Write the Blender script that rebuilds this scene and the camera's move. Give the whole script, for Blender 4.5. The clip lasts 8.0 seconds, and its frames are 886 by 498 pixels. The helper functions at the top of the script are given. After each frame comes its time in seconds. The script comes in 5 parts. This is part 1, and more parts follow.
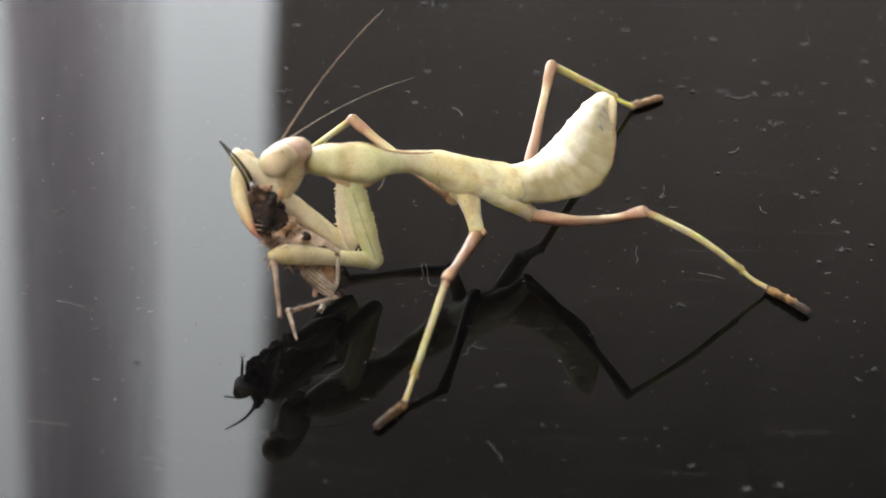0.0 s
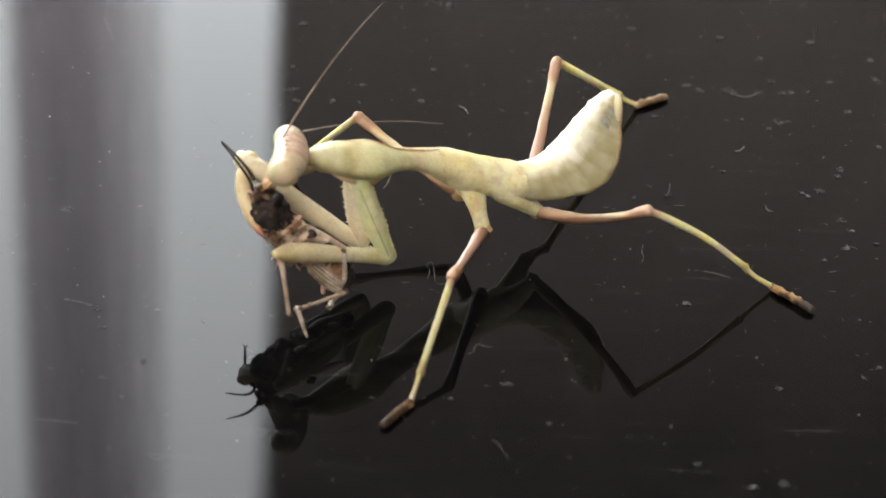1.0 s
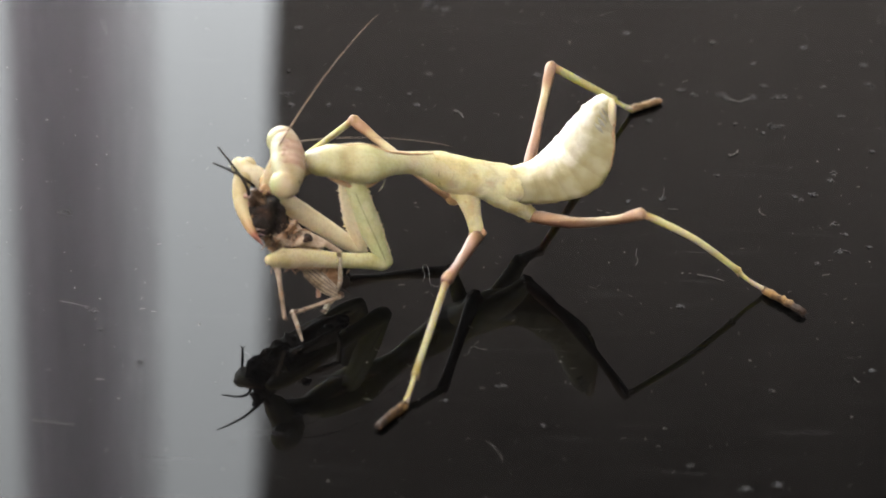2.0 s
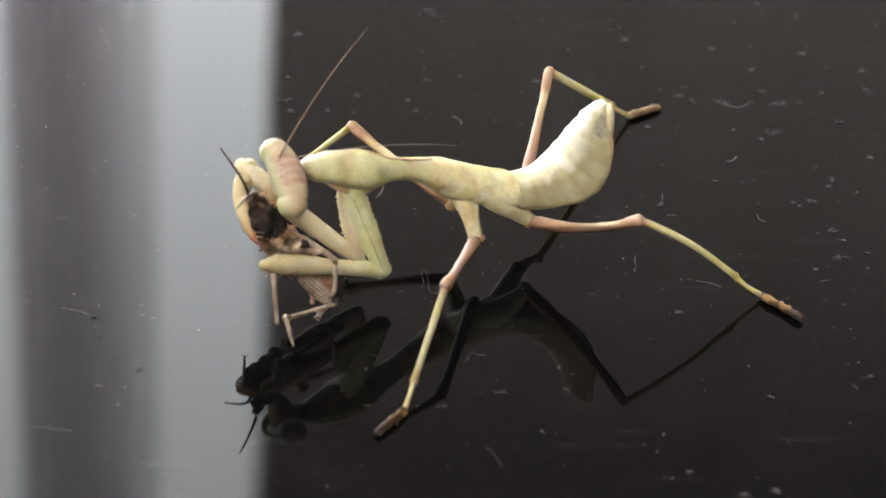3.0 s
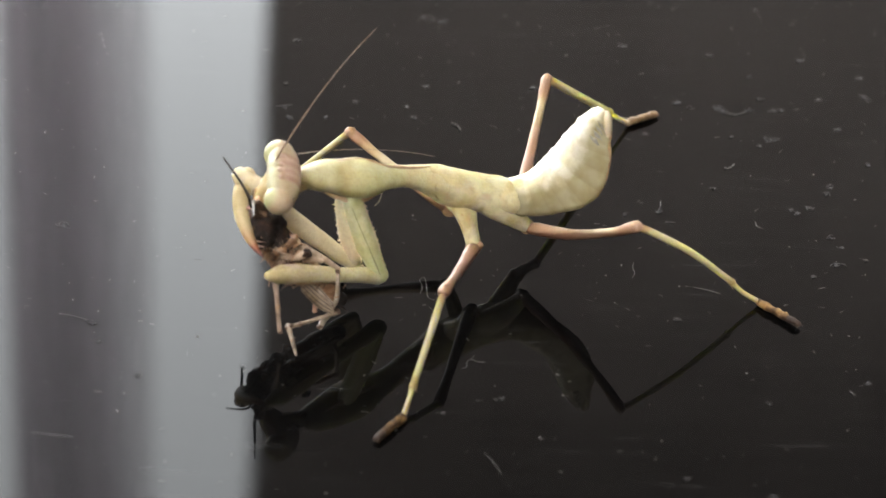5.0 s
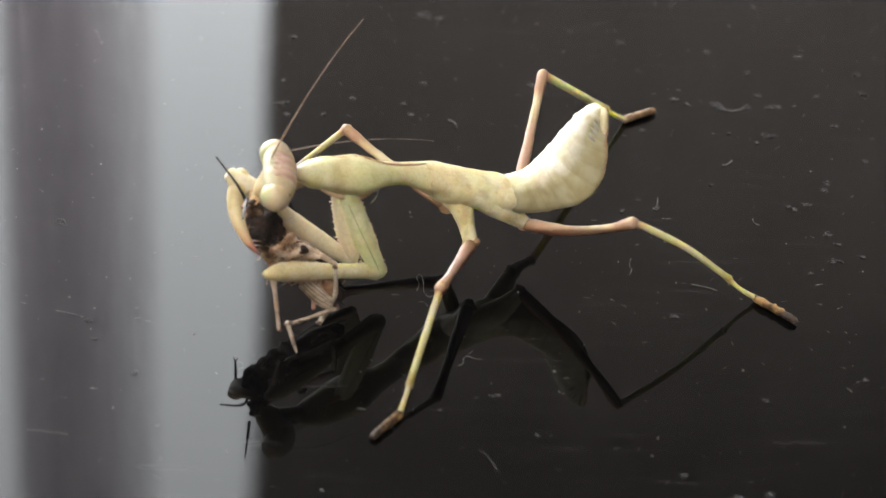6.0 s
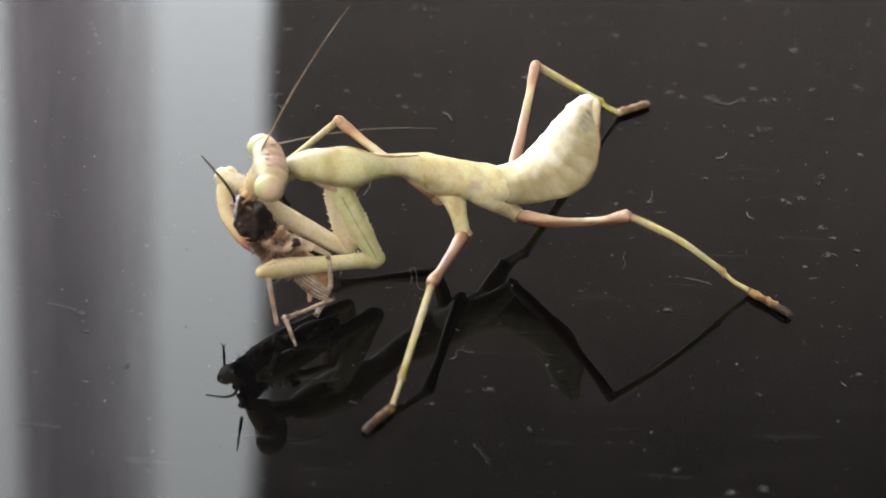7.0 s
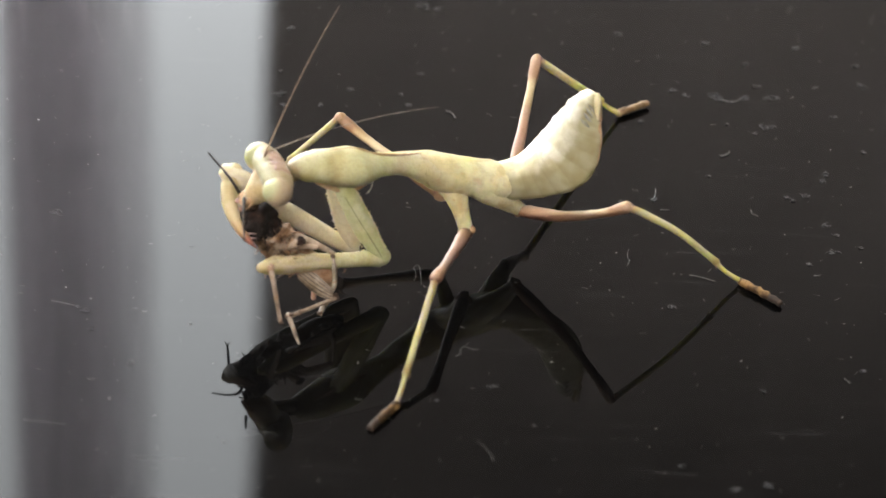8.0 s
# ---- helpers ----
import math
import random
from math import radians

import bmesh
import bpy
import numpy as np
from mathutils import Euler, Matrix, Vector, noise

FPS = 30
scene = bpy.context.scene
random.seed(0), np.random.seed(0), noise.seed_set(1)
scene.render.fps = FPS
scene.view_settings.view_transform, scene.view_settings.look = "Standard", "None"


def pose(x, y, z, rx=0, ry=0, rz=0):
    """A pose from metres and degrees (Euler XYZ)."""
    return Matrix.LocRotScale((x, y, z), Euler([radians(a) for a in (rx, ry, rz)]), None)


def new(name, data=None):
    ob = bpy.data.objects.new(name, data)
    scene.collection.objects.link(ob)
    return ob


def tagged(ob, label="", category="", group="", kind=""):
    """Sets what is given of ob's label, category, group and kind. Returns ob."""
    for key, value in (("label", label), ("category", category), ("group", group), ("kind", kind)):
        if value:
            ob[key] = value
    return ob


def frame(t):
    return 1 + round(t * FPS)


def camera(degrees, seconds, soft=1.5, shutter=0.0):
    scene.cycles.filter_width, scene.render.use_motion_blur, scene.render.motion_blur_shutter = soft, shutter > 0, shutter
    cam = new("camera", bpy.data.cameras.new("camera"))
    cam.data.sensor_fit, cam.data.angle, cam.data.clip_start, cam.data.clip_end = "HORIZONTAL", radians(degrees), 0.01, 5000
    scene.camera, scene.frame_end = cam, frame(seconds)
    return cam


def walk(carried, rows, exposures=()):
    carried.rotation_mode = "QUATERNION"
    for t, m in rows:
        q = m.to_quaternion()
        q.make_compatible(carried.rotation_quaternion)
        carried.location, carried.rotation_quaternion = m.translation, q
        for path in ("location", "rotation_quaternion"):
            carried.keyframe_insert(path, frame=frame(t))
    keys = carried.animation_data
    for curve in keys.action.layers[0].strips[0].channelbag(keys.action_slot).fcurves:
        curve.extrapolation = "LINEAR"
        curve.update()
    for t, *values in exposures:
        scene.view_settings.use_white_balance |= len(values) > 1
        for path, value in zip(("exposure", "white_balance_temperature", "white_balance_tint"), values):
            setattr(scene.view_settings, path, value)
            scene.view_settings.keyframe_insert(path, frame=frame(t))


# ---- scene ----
from mathutils import Quaternion

MM = 0.001

# ---- camera ----
cam = camera(17.823, 8.0, soft=1.6)
walk(cam, [
    (0, pose(-0.00037, -0.25530, 0.17540, 55.311, -1.694, 1.104)),
    (0.5, pose(-0.00054, -0.25537, 0.17534, 55.275, -1.704, 1.131)),
    (1, pose(-0.00061, -0.25562, 0.17618, 55.188, -1.675, 1.196)),
    (1.5, pose(-0.00053, -0.25664, 0.17656, 55.250, -1.753, 1.189)),
    (3, pose(-0.00066, -0.25738, 0.17699, 55.440, -1.770, 1.097)),
    (3.5, pose(0.00000, -0.25763, 0.17775, 55.378, -1.768, 1.220)),
    (4, pose(-0.00138, -0.25774, 0.17815, 55.392, -1.945, 1.072)),
    (4.5, pose(-0.00148, -0.25758, 0.17755, 55.515, -1.968, 1.035)),
    (6, pose(-0.00059, -0.25734, 0.17748, 55.431, -1.884, 1.081)),
    (6.5, pose(-0.00027, -0.25647, 0.17686, 55.366, -1.984, 1.135)),
    (7, pose(0.00054, -0.25672, 0.17736, 55.248, -1.911, 1.193)),
    (7.5, pose(-0.00042, -0.25631, 0.17610, 55.360, -1.942, 1.068)),
    (8, pose(-0.00025, -0.25711, 0.17656, 55.357, -1.912, 1.106)),
])

cam.data.dof.use_dof, cam.data.dof.focus_distance, cam.data.dof.aperture_fstop = True, 0.312, 30.0

# ---- world, daylight ----
world = bpy.data.worlds.new("world")
scene.world = world
world.use_nodes = True
wn = world.node_tree
sky = wn.nodes.new("ShaderNodeTexSky")
sky.sky_type, sky.sun_disc = "NISHITA", False
sky.sun_elevation, sky.sun_rotation = radians(40), radians(-25)
wn.links.new(sky.outputs[0], wn.nodes["Background"].inputs[0])
wn.nodes["Background"].inputs[1].default_value = 0.1
HORIZON_GLOW, ZENITH_GLOW = 30.5, 6.8
scene.view_settings.exposure = 0.0


# ---- materials ----
def material(name, rough=0.5):
    m = bpy.data.materials.new(name)
    m.use_nodes = True
    p = m.node_tree.nodes["Principled BSDF"]
    p.inputs["Roughness"].default_value = rough
    return m, m.node_tree, p


def add(nt, kind, **values):
    n = nt.nodes.new(kind)
    for key, value in values.items():
        n.inputs[key.replace("_", " ")].default_value = value
    return n


def ramp(nt, source, stops):
    r = nt.nodes.new("ShaderNodeValToRGB")
    while len(r.color_ramp.elements) < len(stops):
        r.color_ramp.elements.new(0.5)
    for e, (at, c) in zip(r.color_ramp.elements, stops):
        e.position, e.color = at, (*c, 1)
    nt.links.new(source, r.inputs[0])
    return r.outputs[0]


def blend(nt, factor, a, b, kind="MIX"):
    n = nt.nodes.new("ShaderNodeMix")
    n.data_type, n.blend_type = "RGBA", kind
    for s, v in ((n.inputs[0], factor), (n.inputs[6], a), (n.inputs[7], b)):
        if isinstance(v, bpy.types.NodeSocket):
            nt.links.new(v, s)
        else:
            s.default_value = v if isinstance(v, float) else (*v, 1)
    return n.outputs[2]


def grain(nt, scale, detail=4.0, coords="Object", rough=0.6):
    tc = nt.nodes.new("ShaderNodeTexCoord")
    n = add(nt, "ShaderNodeTexNoise", Scale=scale, Detail=detail, Roughness=rough)
    nt.links.new(tc.outputs[coords], n.inputs["Vector"])
    return n.outputs["Fac"]


def relief(nt, p, height, strength, distance):
    b = add(nt, "ShaderNodeBump", Strength=strength, Distance=distance)
    nt.links.new(height, b.inputs["Height"])
    nt.links.new(b.outputs[0], p.inputs["Normal"])


def cuticle(name, stops, length=0.0, rough=0.42, mottle=0.35, sss=0.5, spot=(0.45, 0.27, 0.13), offset=0.0, under=None, under_at=0.36, front=None, front_at=0.45, depth=0.0006, gloss=0.3, blotch=None, flank=None, blue=0.35):
    """Insect skin: colours along the local x axis over length millimetres (or by a coarse grain), with mottling, specks and fine relief."""
    m, nt, p = material(name, rough)
    coarse, fine = grain(nt, 550.0, 3.0), grain(nt, 3200.0, 5.0)
    if length:
        tc = nt.nodes.new("ShaderNodeTexCoord")
        sep = nt.nodes.new("ShaderNodeSeparateXYZ")
        nt.links.new(tc.outputs["Object"], sep.inputs[0])
        scale = nt.nodes.new("ShaderNodeMath")
        scale.operation = "MULTIPLY_ADD"
        nt.links.new(sep.outputs[0], scale.inputs[0])
        scale.inputs[1].default_value = 1 / (length * MM)
        wob = nt.nodes.new("ShaderNodeMath")
        wob.operation = "MULTIPLY_ADD"
        nt.links.new(coarse, wob.inputs[0])
        wob.inputs[1].default_value, wob.inputs[2].default_value = 0.16, offset - 0.08
        nt.links.new(wob.outputs[0], scale.inputs[2])
        colour = ramp(nt, scale.outputs[0], stops)
        if front:
            ahead = nt.nodes.new("ShaderNodeMath")
            ahead.operation = "MULTIPLY_ADD"
            nt.links.new(sep.outputs[1], ahead.inputs[0])
            ahead.inputs[1].default_value, ahead.inputs[2].default_value = 1 / (2.2 * MM), front_at
            colour = blend(nt, ramp(nt, ahead.outputs[0], [(0.35, (0, 0, 0)), (0.65, (1, 1, 1))]), colour, front)
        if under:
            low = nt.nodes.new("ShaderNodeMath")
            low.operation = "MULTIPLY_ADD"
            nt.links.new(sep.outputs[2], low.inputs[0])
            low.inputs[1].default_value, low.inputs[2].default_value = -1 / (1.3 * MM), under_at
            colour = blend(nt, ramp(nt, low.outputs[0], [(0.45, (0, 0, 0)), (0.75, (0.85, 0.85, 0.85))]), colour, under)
    else:
        colour = ramp(nt, coarse, stops)
    dark = ramp(nt, fine, [(0.28, (0.62, 0.55, 0.45)), (0.55, (1, 1, 1))])
    colour = blend(nt, mottle, colour, dark, "MULTIPLY")
    specks = ramp(nt, grain(nt, 1400.0, 1.0), [(0.70, (0, 0, 0)), (0.80, (0.4, 0.4, 0.4))])
    colour = blend(nt, specks, colour, spot)
    cloud = ramp(nt, grain(nt, 230.0, 2.0), [(0.36, (0.80, 0.74, 0.60)), (0.5, (1, 1, 1)), (0.66, (1.0, 0.92, 0.82))])
    colour = blend(nt, min(1.0, mottle * 2), colour, cloud, "MULTIPLY")
    # flank: olive pigment and that side's shade, both put into the colour
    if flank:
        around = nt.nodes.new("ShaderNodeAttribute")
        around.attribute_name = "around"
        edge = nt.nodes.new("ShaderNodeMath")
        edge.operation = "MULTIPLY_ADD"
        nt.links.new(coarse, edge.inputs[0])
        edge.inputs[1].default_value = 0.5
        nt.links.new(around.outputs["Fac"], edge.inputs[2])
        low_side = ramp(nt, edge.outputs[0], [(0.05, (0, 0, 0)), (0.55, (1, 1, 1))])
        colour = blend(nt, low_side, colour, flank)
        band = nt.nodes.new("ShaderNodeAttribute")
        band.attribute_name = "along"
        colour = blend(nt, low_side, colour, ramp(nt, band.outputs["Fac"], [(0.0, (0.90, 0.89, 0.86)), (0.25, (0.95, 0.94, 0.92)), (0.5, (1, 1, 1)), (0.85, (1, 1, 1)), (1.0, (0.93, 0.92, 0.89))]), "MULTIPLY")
    if blotch:
        colour = blend(nt, 1.0, colour, ramp(nt, grain(nt, 420.0, 1.5), [(0.42, blotch), (0.56, (1, 1, 1))]), "MULTIPLY")
    nt.links.new(colour, p.inputs["Base Color"])
    p.inputs["Subsurface Weight"].default_value = sss
    p.inputs["Specular IOR Level"].default_value = gloss
    p.inputs["Subsurface Radius"].default_value = (0.9, 1.0, blue)
    p.inputs["Subsurface Scale"].default_value = depth
    relief(nt, p, fine, 0.35, 0.00008)
    return m


CREAM, GREEN, TAN = (0.73, 0.69, 0.44), (0.64, 0.64, 0.36), (0.40, 0.235, 0.13)
YELLOW = (0.52, 0.48, 0.29)
skin_body = cuticle("mantis_skin", [(0.3, GREEN), (0.5, CREAM), (0.6, (0.614, 0.570, 0.353)), (0.7, (0.60, 0.49, 0.30))], mottle=0.25, blotch=(0.93, 0.86, 0.74))
skin_shield = cuticle("mantis_shield_skin", [(0.0, (0.330, 0.280, 0.164)), (0.07, (0.460, 0.430, 0.251)), (0.2, (0.540, 0.520, 0.294)), (0.29, (0.439, 0.370, 0.187)), (0.345, (0.582, 0.560, 0.312)), (0.52, (0.593, 0.589, 0.330)), (0.66, (0.582, 0.569, 0.320)), (0.74, (0.545, 0.474, 0.277)), (0.82, (0.601, 0.578, 0.339)), (1.0, (0.630, 0.578, 0.356))], 15.2, offset=1.507, mottle=0.45)
# abdomen: the flank colour also holds the shade of the less lit side
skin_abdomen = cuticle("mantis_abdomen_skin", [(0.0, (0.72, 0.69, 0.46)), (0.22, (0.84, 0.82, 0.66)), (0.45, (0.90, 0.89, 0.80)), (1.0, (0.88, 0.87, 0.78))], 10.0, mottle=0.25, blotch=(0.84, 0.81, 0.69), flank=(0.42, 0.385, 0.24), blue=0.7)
skin_pale = cuticle("mantis_pale_skin", [(0.3, (0.725, 0.582, 0.380)), (0.6, (0.781, 0.692, 0.475))])
skin_limb = cuticle("mantis_cream_limb_skin", [(0.3, (0.69, 0.61, 0.43)), (0.6, (0.75, 0.69, 0.51))], sss=0.12, depth=0.0003)
skin_green = cuticle("mantis_green_skin", [(0.3, (0.53, 0.56, 0.29)), (0.55, (0.63, 0.645, 0.375)), (0.7, (0.70, 0.695, 0.45))], sss=0.35, depth=0.0005)
skin_head = cuticle("mantis_head_skin", [(0.0, (0.520, 0.437, 0.296)), (0.14, (0.433, 0.275, 0.204)), (0.27, (0.535, 0.395, 0.296)), (0.40, (0.463, 0.310, 0.239)), (0.52, (0.535, 0.409, 0.310)), (0.64, (0.448, 0.296, 0.226)), (0.78, (0.535, 0.388, 0.282)), (0.9, (0.419, 0.261, 0.184)), (1.0, (0.520, 0.423, 0.296))], 4.0, offset=0.5, front=(0.42, 0.40, 0.25), front_at=0.05, sss=0.25, gloss=0.45)
skin_eye = cuticle("mantis_eye_skin", [(0.0, (0.53, 0.43, 0.28)), (0.5, (0.53, 0.46, 0.30)), (1.0, (0.53, 0.43, 0.28))], 4.0, offset=0.5, rough=0.3, mottle=0.3, front=(0.49, 0.51, 0.30), front_at=0.0, sss=0.3)
skin_face = cuticle("mantis_face_skin", [(0.3, (0.430, 0.318, 0.180)), (0.5, (0.533, 0.447, 0.262)), (0.7, (0.568, 0.482, 0.312))], mottle=0.6)
skin_crown = cuticle("mantis_crown_skin", [(0.3, (0.45, 0.30, 0.24)), (0.7, (0.60, 0.46, 0.38))], mottle=0.5, sss=0.2, rough=0.3, gloss=0.6)
skin_ridge = cuticle("mantis_brown_edge", [(0.3, (0.35, 0.205, 0.11)), (0.7, (0.56, 0.40, 0.245))], sss=0.15, mottle=0.6)
skin_brown = cuticle("mantis_brown_foot", [(0.40, (0.015, 0.010, 0.008)), (0.51, (0.10, 0.06, 0.028)), (0.64, (0.32, 0.21, 0.095))], mottle=0.9, sss=0.0, rough=0.6, gloss=0.15)
skin_tan = cuticle("mantis_tan_foot", [(0.34, (0.16, 0.10, 0.06)), (0.5, (0.34, 0.23, 0.14)), (0.66, (0.46, 0.34, 0.22))], mottle=0.6, sss=0.05)
skin_white = cuticle("mantis_white_teeth", [(0.3, (0.84, 0.79, 0.60)), (0.7, (0.88, 0.86, 0.74))])
skin_neck = cuticle("mantis_neck_skin", [(0.3, (0.16, 0.13, 0.09)), (0.55, (0.34, 0.28, 0.19)), (0.75, (0.46, 0.38, 0.27))], mottle=0.8, sss=0.1)
skin_backline = cuticle("mantis_tan_edge", [(0.3, (0.44, 0.28, 0.17)), (0.5, (0.56, 0.40, 0.25)), (0.7, (0.62, 0.49, 0.31))], mottle=0.5, sss=0.15)
crease_shade = cuticle("mantis_crease_shade", [(0.3, (0.50, 0.43, 0.24)), (0.7, (0.58, 0.53, 0.32))], mottle=0.4)
skin_fold = cuticle("mantis_grey_fold", [(0.3, (0.26, 0.26, 0.22)), (0.7, (0.42, 0.41, 0.34))], mottle=0.5, sss=0.2)
skin_cercus = cuticle("mantis_tail_skin", [(0.3, (0.66, 0.56, 0.34)), (0.7, (0.80, 0.74, 0.52))], sss=0.2)
skin_claw = cuticle("mantis_red_claw", [(0.3, (0.34, 0.24, 0.20)), (0.7, (0.52, 0.42, 0.36))], rough=0.4)
skin_antenna_pale = cuticle("mantis_pale_antenna_skin", [(0.3, (0.24, 0.19, 0.15)), (0.7, (0.38, 0.32, 0.26))], sss=0.0)
skin_antenna = cuticle("mantis_antenna_skin", [(0.3, (0.13, 0.08, 0.05)), (0.7, (0.26, 0.17, 0.10))], sss=0.0)
black_spot = cuticle("black_spot", [(0.3, (0.012, 0.01, 0.009)), (0.7, (0.03, 0.024, 0.02))], rough=0.3, sss=0.0)
prey_black = cuticle("cricket_black_flesh", [(0.3, (0.010, 0.008, 0.007)), (0.55, (0.022, 0.016, 0.014)), (0.72, (0.05, 0.026, 0.018))], rough=0.85, sss=0.0, mottle=0.6)
prey_brown = cuticle("cricket_brown_shell", [(0.34, (0.08, 0.04, 0.022)), (0.46, (0.30, 0.175, 0.10)), (0.6, (0.44, 0.30, 0.20)), (0.75, (0.56, 0.43, 0.32))], mottle=0.8, sss=0.0)
prey_tan = cuticle("cricket_tan_leg", [(0.32, (0.12, 0.08, 0.055)), (0.45, (0.34, 0.26, 0.195)), (0.58, (0.45, 0.36, 0.28)), (0.72, (0.58, 0.49, 0.40))], mottle=0.8, sss=0.0)
prey_grey = cuticle("cricket_grey_wing", [(0.32, (0.10, 0.08, 0.06)), (0.46, (0.34, 0.29, 0.23)), (0.6, (0.46, 0.41, 0.34)), (0.72, (0.58, 0.53, 0.45))], mottle=0.8, sss=0.0)
prey_joint = cuticle("cricket_dark_joint", [(0.3, (0.03, 0.02, 0.015)), (0.55, (0.10, 0.065, 0.045)), (0.72, (0.24, 0.18, 0.13))], mottle=0.8, sss=0.0)
prey_pink = cuticle("cricket_pink_flesh", [(0.3, (0.22, 0.12, 0.10)), (0.55, (0.48, 0.31, 0.27)), (0.72, (0.66, 0.52, 0.46))], rough=0.35, mottle=0.7, sss=0.1)

# black lacquered tabletop: a mirror with dust film, wipe marks and fine scratches
lacquer, nt, p = material("black_lacquer", 0.03)
film = grain(nt, 26.0, 6.0)
tc = nt.nodes.new("ShaderNodeTexCoord")
stretch = add(nt, "ShaderNodeMapping", Scale=(0.12, 1.0, 1.0), Rotation=(0, 0, radians(-7)))
streaks = add(nt, "ShaderNodeTexNoise", Scale=420.0, Detail=8.0, Roughness=0.65)
nt.links.new(tc.outputs["Object"], stretch.inputs[0])
nt.links.new(stretch.outputs[0], streaks.inputs["Vector"])
wipes = streaks.outputs["Fac"]
nt.links.new(ramp(nt, wipes, [(0.35, (0.0016, 0.0016, 0.0016)), (0.58, (0.0026, 0.0025, 0.0025)), (0.76, (0.0115, 0.0112, 0.0112))]), p.inputs["Base Color"])
nt.links.new(ramp(nt, film, [(0.3, (0.026, 0.026, 0.026)), (0.7, (0.042, 0.042, 0.042))]), p.inputs["Roughness"])
p.inputs["IOR"].default_value = 1.195


def simple(name, a, b, scale, rough=0.7, bump=0.2, depth=0.001):
    m, nt, p = material(name, rough)
    g = grain(nt, scale, 5.0)
    nt.links.new(ramp(nt, g, [(0.3, a), (0.7, b)]), p.inputs["Base Color"])
    relief(nt, p, g, bump, depth)
    return m


paint_wall = simple("wall_paint", (0.34, 0.325, 0.31), (0.40, 0.38, 0.365), 60.0)
paint_white = simple("white_paint", (0.62, 0.61, 0.60), (0.70, 0.69, 0.68), 40.0, 0.5)
wood_floor = simple("floor_wood", (0.07, 0.042, 0.026), (0.11, 0.07, 0.042), 12.0, 0.45)
leg_black = simple("black_metal", (0.02, 0.02, 0.02), (0.035, 0.035, 0.035), 90.0, 0.4)
cloth_grey = simple("grey_curtain_cloth", (0.50, 0.48, 0.50), (0.58, 0.56, 0.58), 900.0, 0.9, 0.3, 0.0004)
cloth_nt = cloth_grey.node_tree
thin = cloth_nt.nodes.new("ShaderNodeBsdfTranslucent")
thin.inputs["Color"].default_value = (0.80, 0.735, 0.765, 1)
half = cloth_nt.nodes.new("ShaderNodeMixShader")
half.inputs[0].default_value = 0.62
cloth_nt.links.new(cloth_nt.nodes["Principled BSDF"].outputs[0], half.inputs[1])
cloth_nt.links.new(thin.outputs[0], half.inputs[2])
sheer = cloth_nt.nodes.new("ShaderNodeBsdfTransparent")
hem_at = cloth_nt.nodes.new("ShaderNodeTexCoord")
hem_x = cloth_nt.nodes.new("ShaderNodeSeparateXYZ")
cloth_nt.links.new(hem_at.outputs["Generated"], hem_x.inputs[0])
hem = cloth_nt.nodes.new("ShaderNodeMixShader")
cloth_nt.links.new(ramp(cloth_nt, hem_x.outputs[0], [(0.55, (0, 0, 0)), (1.0, (0.75, 0.75, 0.75))]), hem.inputs[0])
cloth_nt.links.new(half.outputs[0], hem.inputs[1])
cloth_nt.links.new(sheer.outputs[0], hem.inputs[2])
cloth_nt.links.new(hem.outputs[0], cloth_nt.nodes["Material Output"].inputs["Surface"])
cloth_dark = simple("brown_curtain_cloth", (0.34, 0.31, 0.29), (0.40, 0.365, 0.34), 900.0, 0.9, 0.3, 0.0004)
lined = cloth_dark.node_tree
through_cloth = lined.nodes.new("ShaderNodeBsdfTranslucent")
mixed = lined.nodes.new("ShaderNodeMixShader")
mixed.inputs[0].default_value = 0.5
lined.links.new(lined.nodes["Principled BSDF"].outputs[0], mixed.inputs[1])
lined.links.new(through_cloth.outputs[0], mixed.inputs[2])
# light fall-off put into the cloth colour: it passes less light with height
falloff_at = lined.nodes.new("ShaderNodeTexCoord")
falloff = lined.nodes.new("ShaderNodeSeparateXYZ")
lined.links.new(falloff_at.outputs["Generated"], falloff.inputs[0])
lined.links.new(ramp(lined, falloff.outputs[2], [(0.44, (0.30, 0.256, 0.237)), (0.6, (0.115, 0.097, 0.090)), (0.73, (0.040, 0.034, 0.031))]), through_cloth.inputs["Color"])
lined.links.new(mixed.outputs[0], lined.nodes["Material Output"].inputs["Surface"])
dust_white = simple("dust_white", (0.11, 0.108, 0.106), (0.24, 0.236, 0.23), 5000.0, 0.9)
dust_soft = simple("dust_soft", (0.045, 0.045, 0.047), (0.09, 0.09, 0.093), 4000.0, 0.9)
dust_pale = simple("dust_pale", (0.14, 0.137, 0.135), (0.26, 0.255, 0.25), 5000.0, 0.9)
dust_bright = simple("dust_bright", (0.26, 0.255, 0.25), (0.40, 0.39, 0.385), 5000.0, 0.8)


def overcast(name, strength, low, middle, high):
    """Cloud cover, from its lower edge to the top."""
    m, nt, p = material(name)
    nt.nodes.remove(p)
    em = add(nt, "ShaderNodeEmission", Strength=strength)
    tc = nt.nodes.new("ShaderNodeTexCoord")
    sep = nt.nodes.new("ShaderNodeSeparateXYZ")
    nt.links.new(tc.outputs["Generated"], sep.inputs[0])
    nt.links.new(ramp(nt, sep.outputs[2], [(0.0, low), (0.5, middle), (1.0, high)]), em.inputs["Color"])
    nt.links.new(em.outputs[0], nt.nodes["Material Output"].inputs["Surface"])
    return m


glow = overcast("overcast_sky_near_horizon", HORIZON_GLOW, (0.95, 0.975, 0.985), (0.52, 0.539, 0.55), (0.43, 0.448, 0.458))
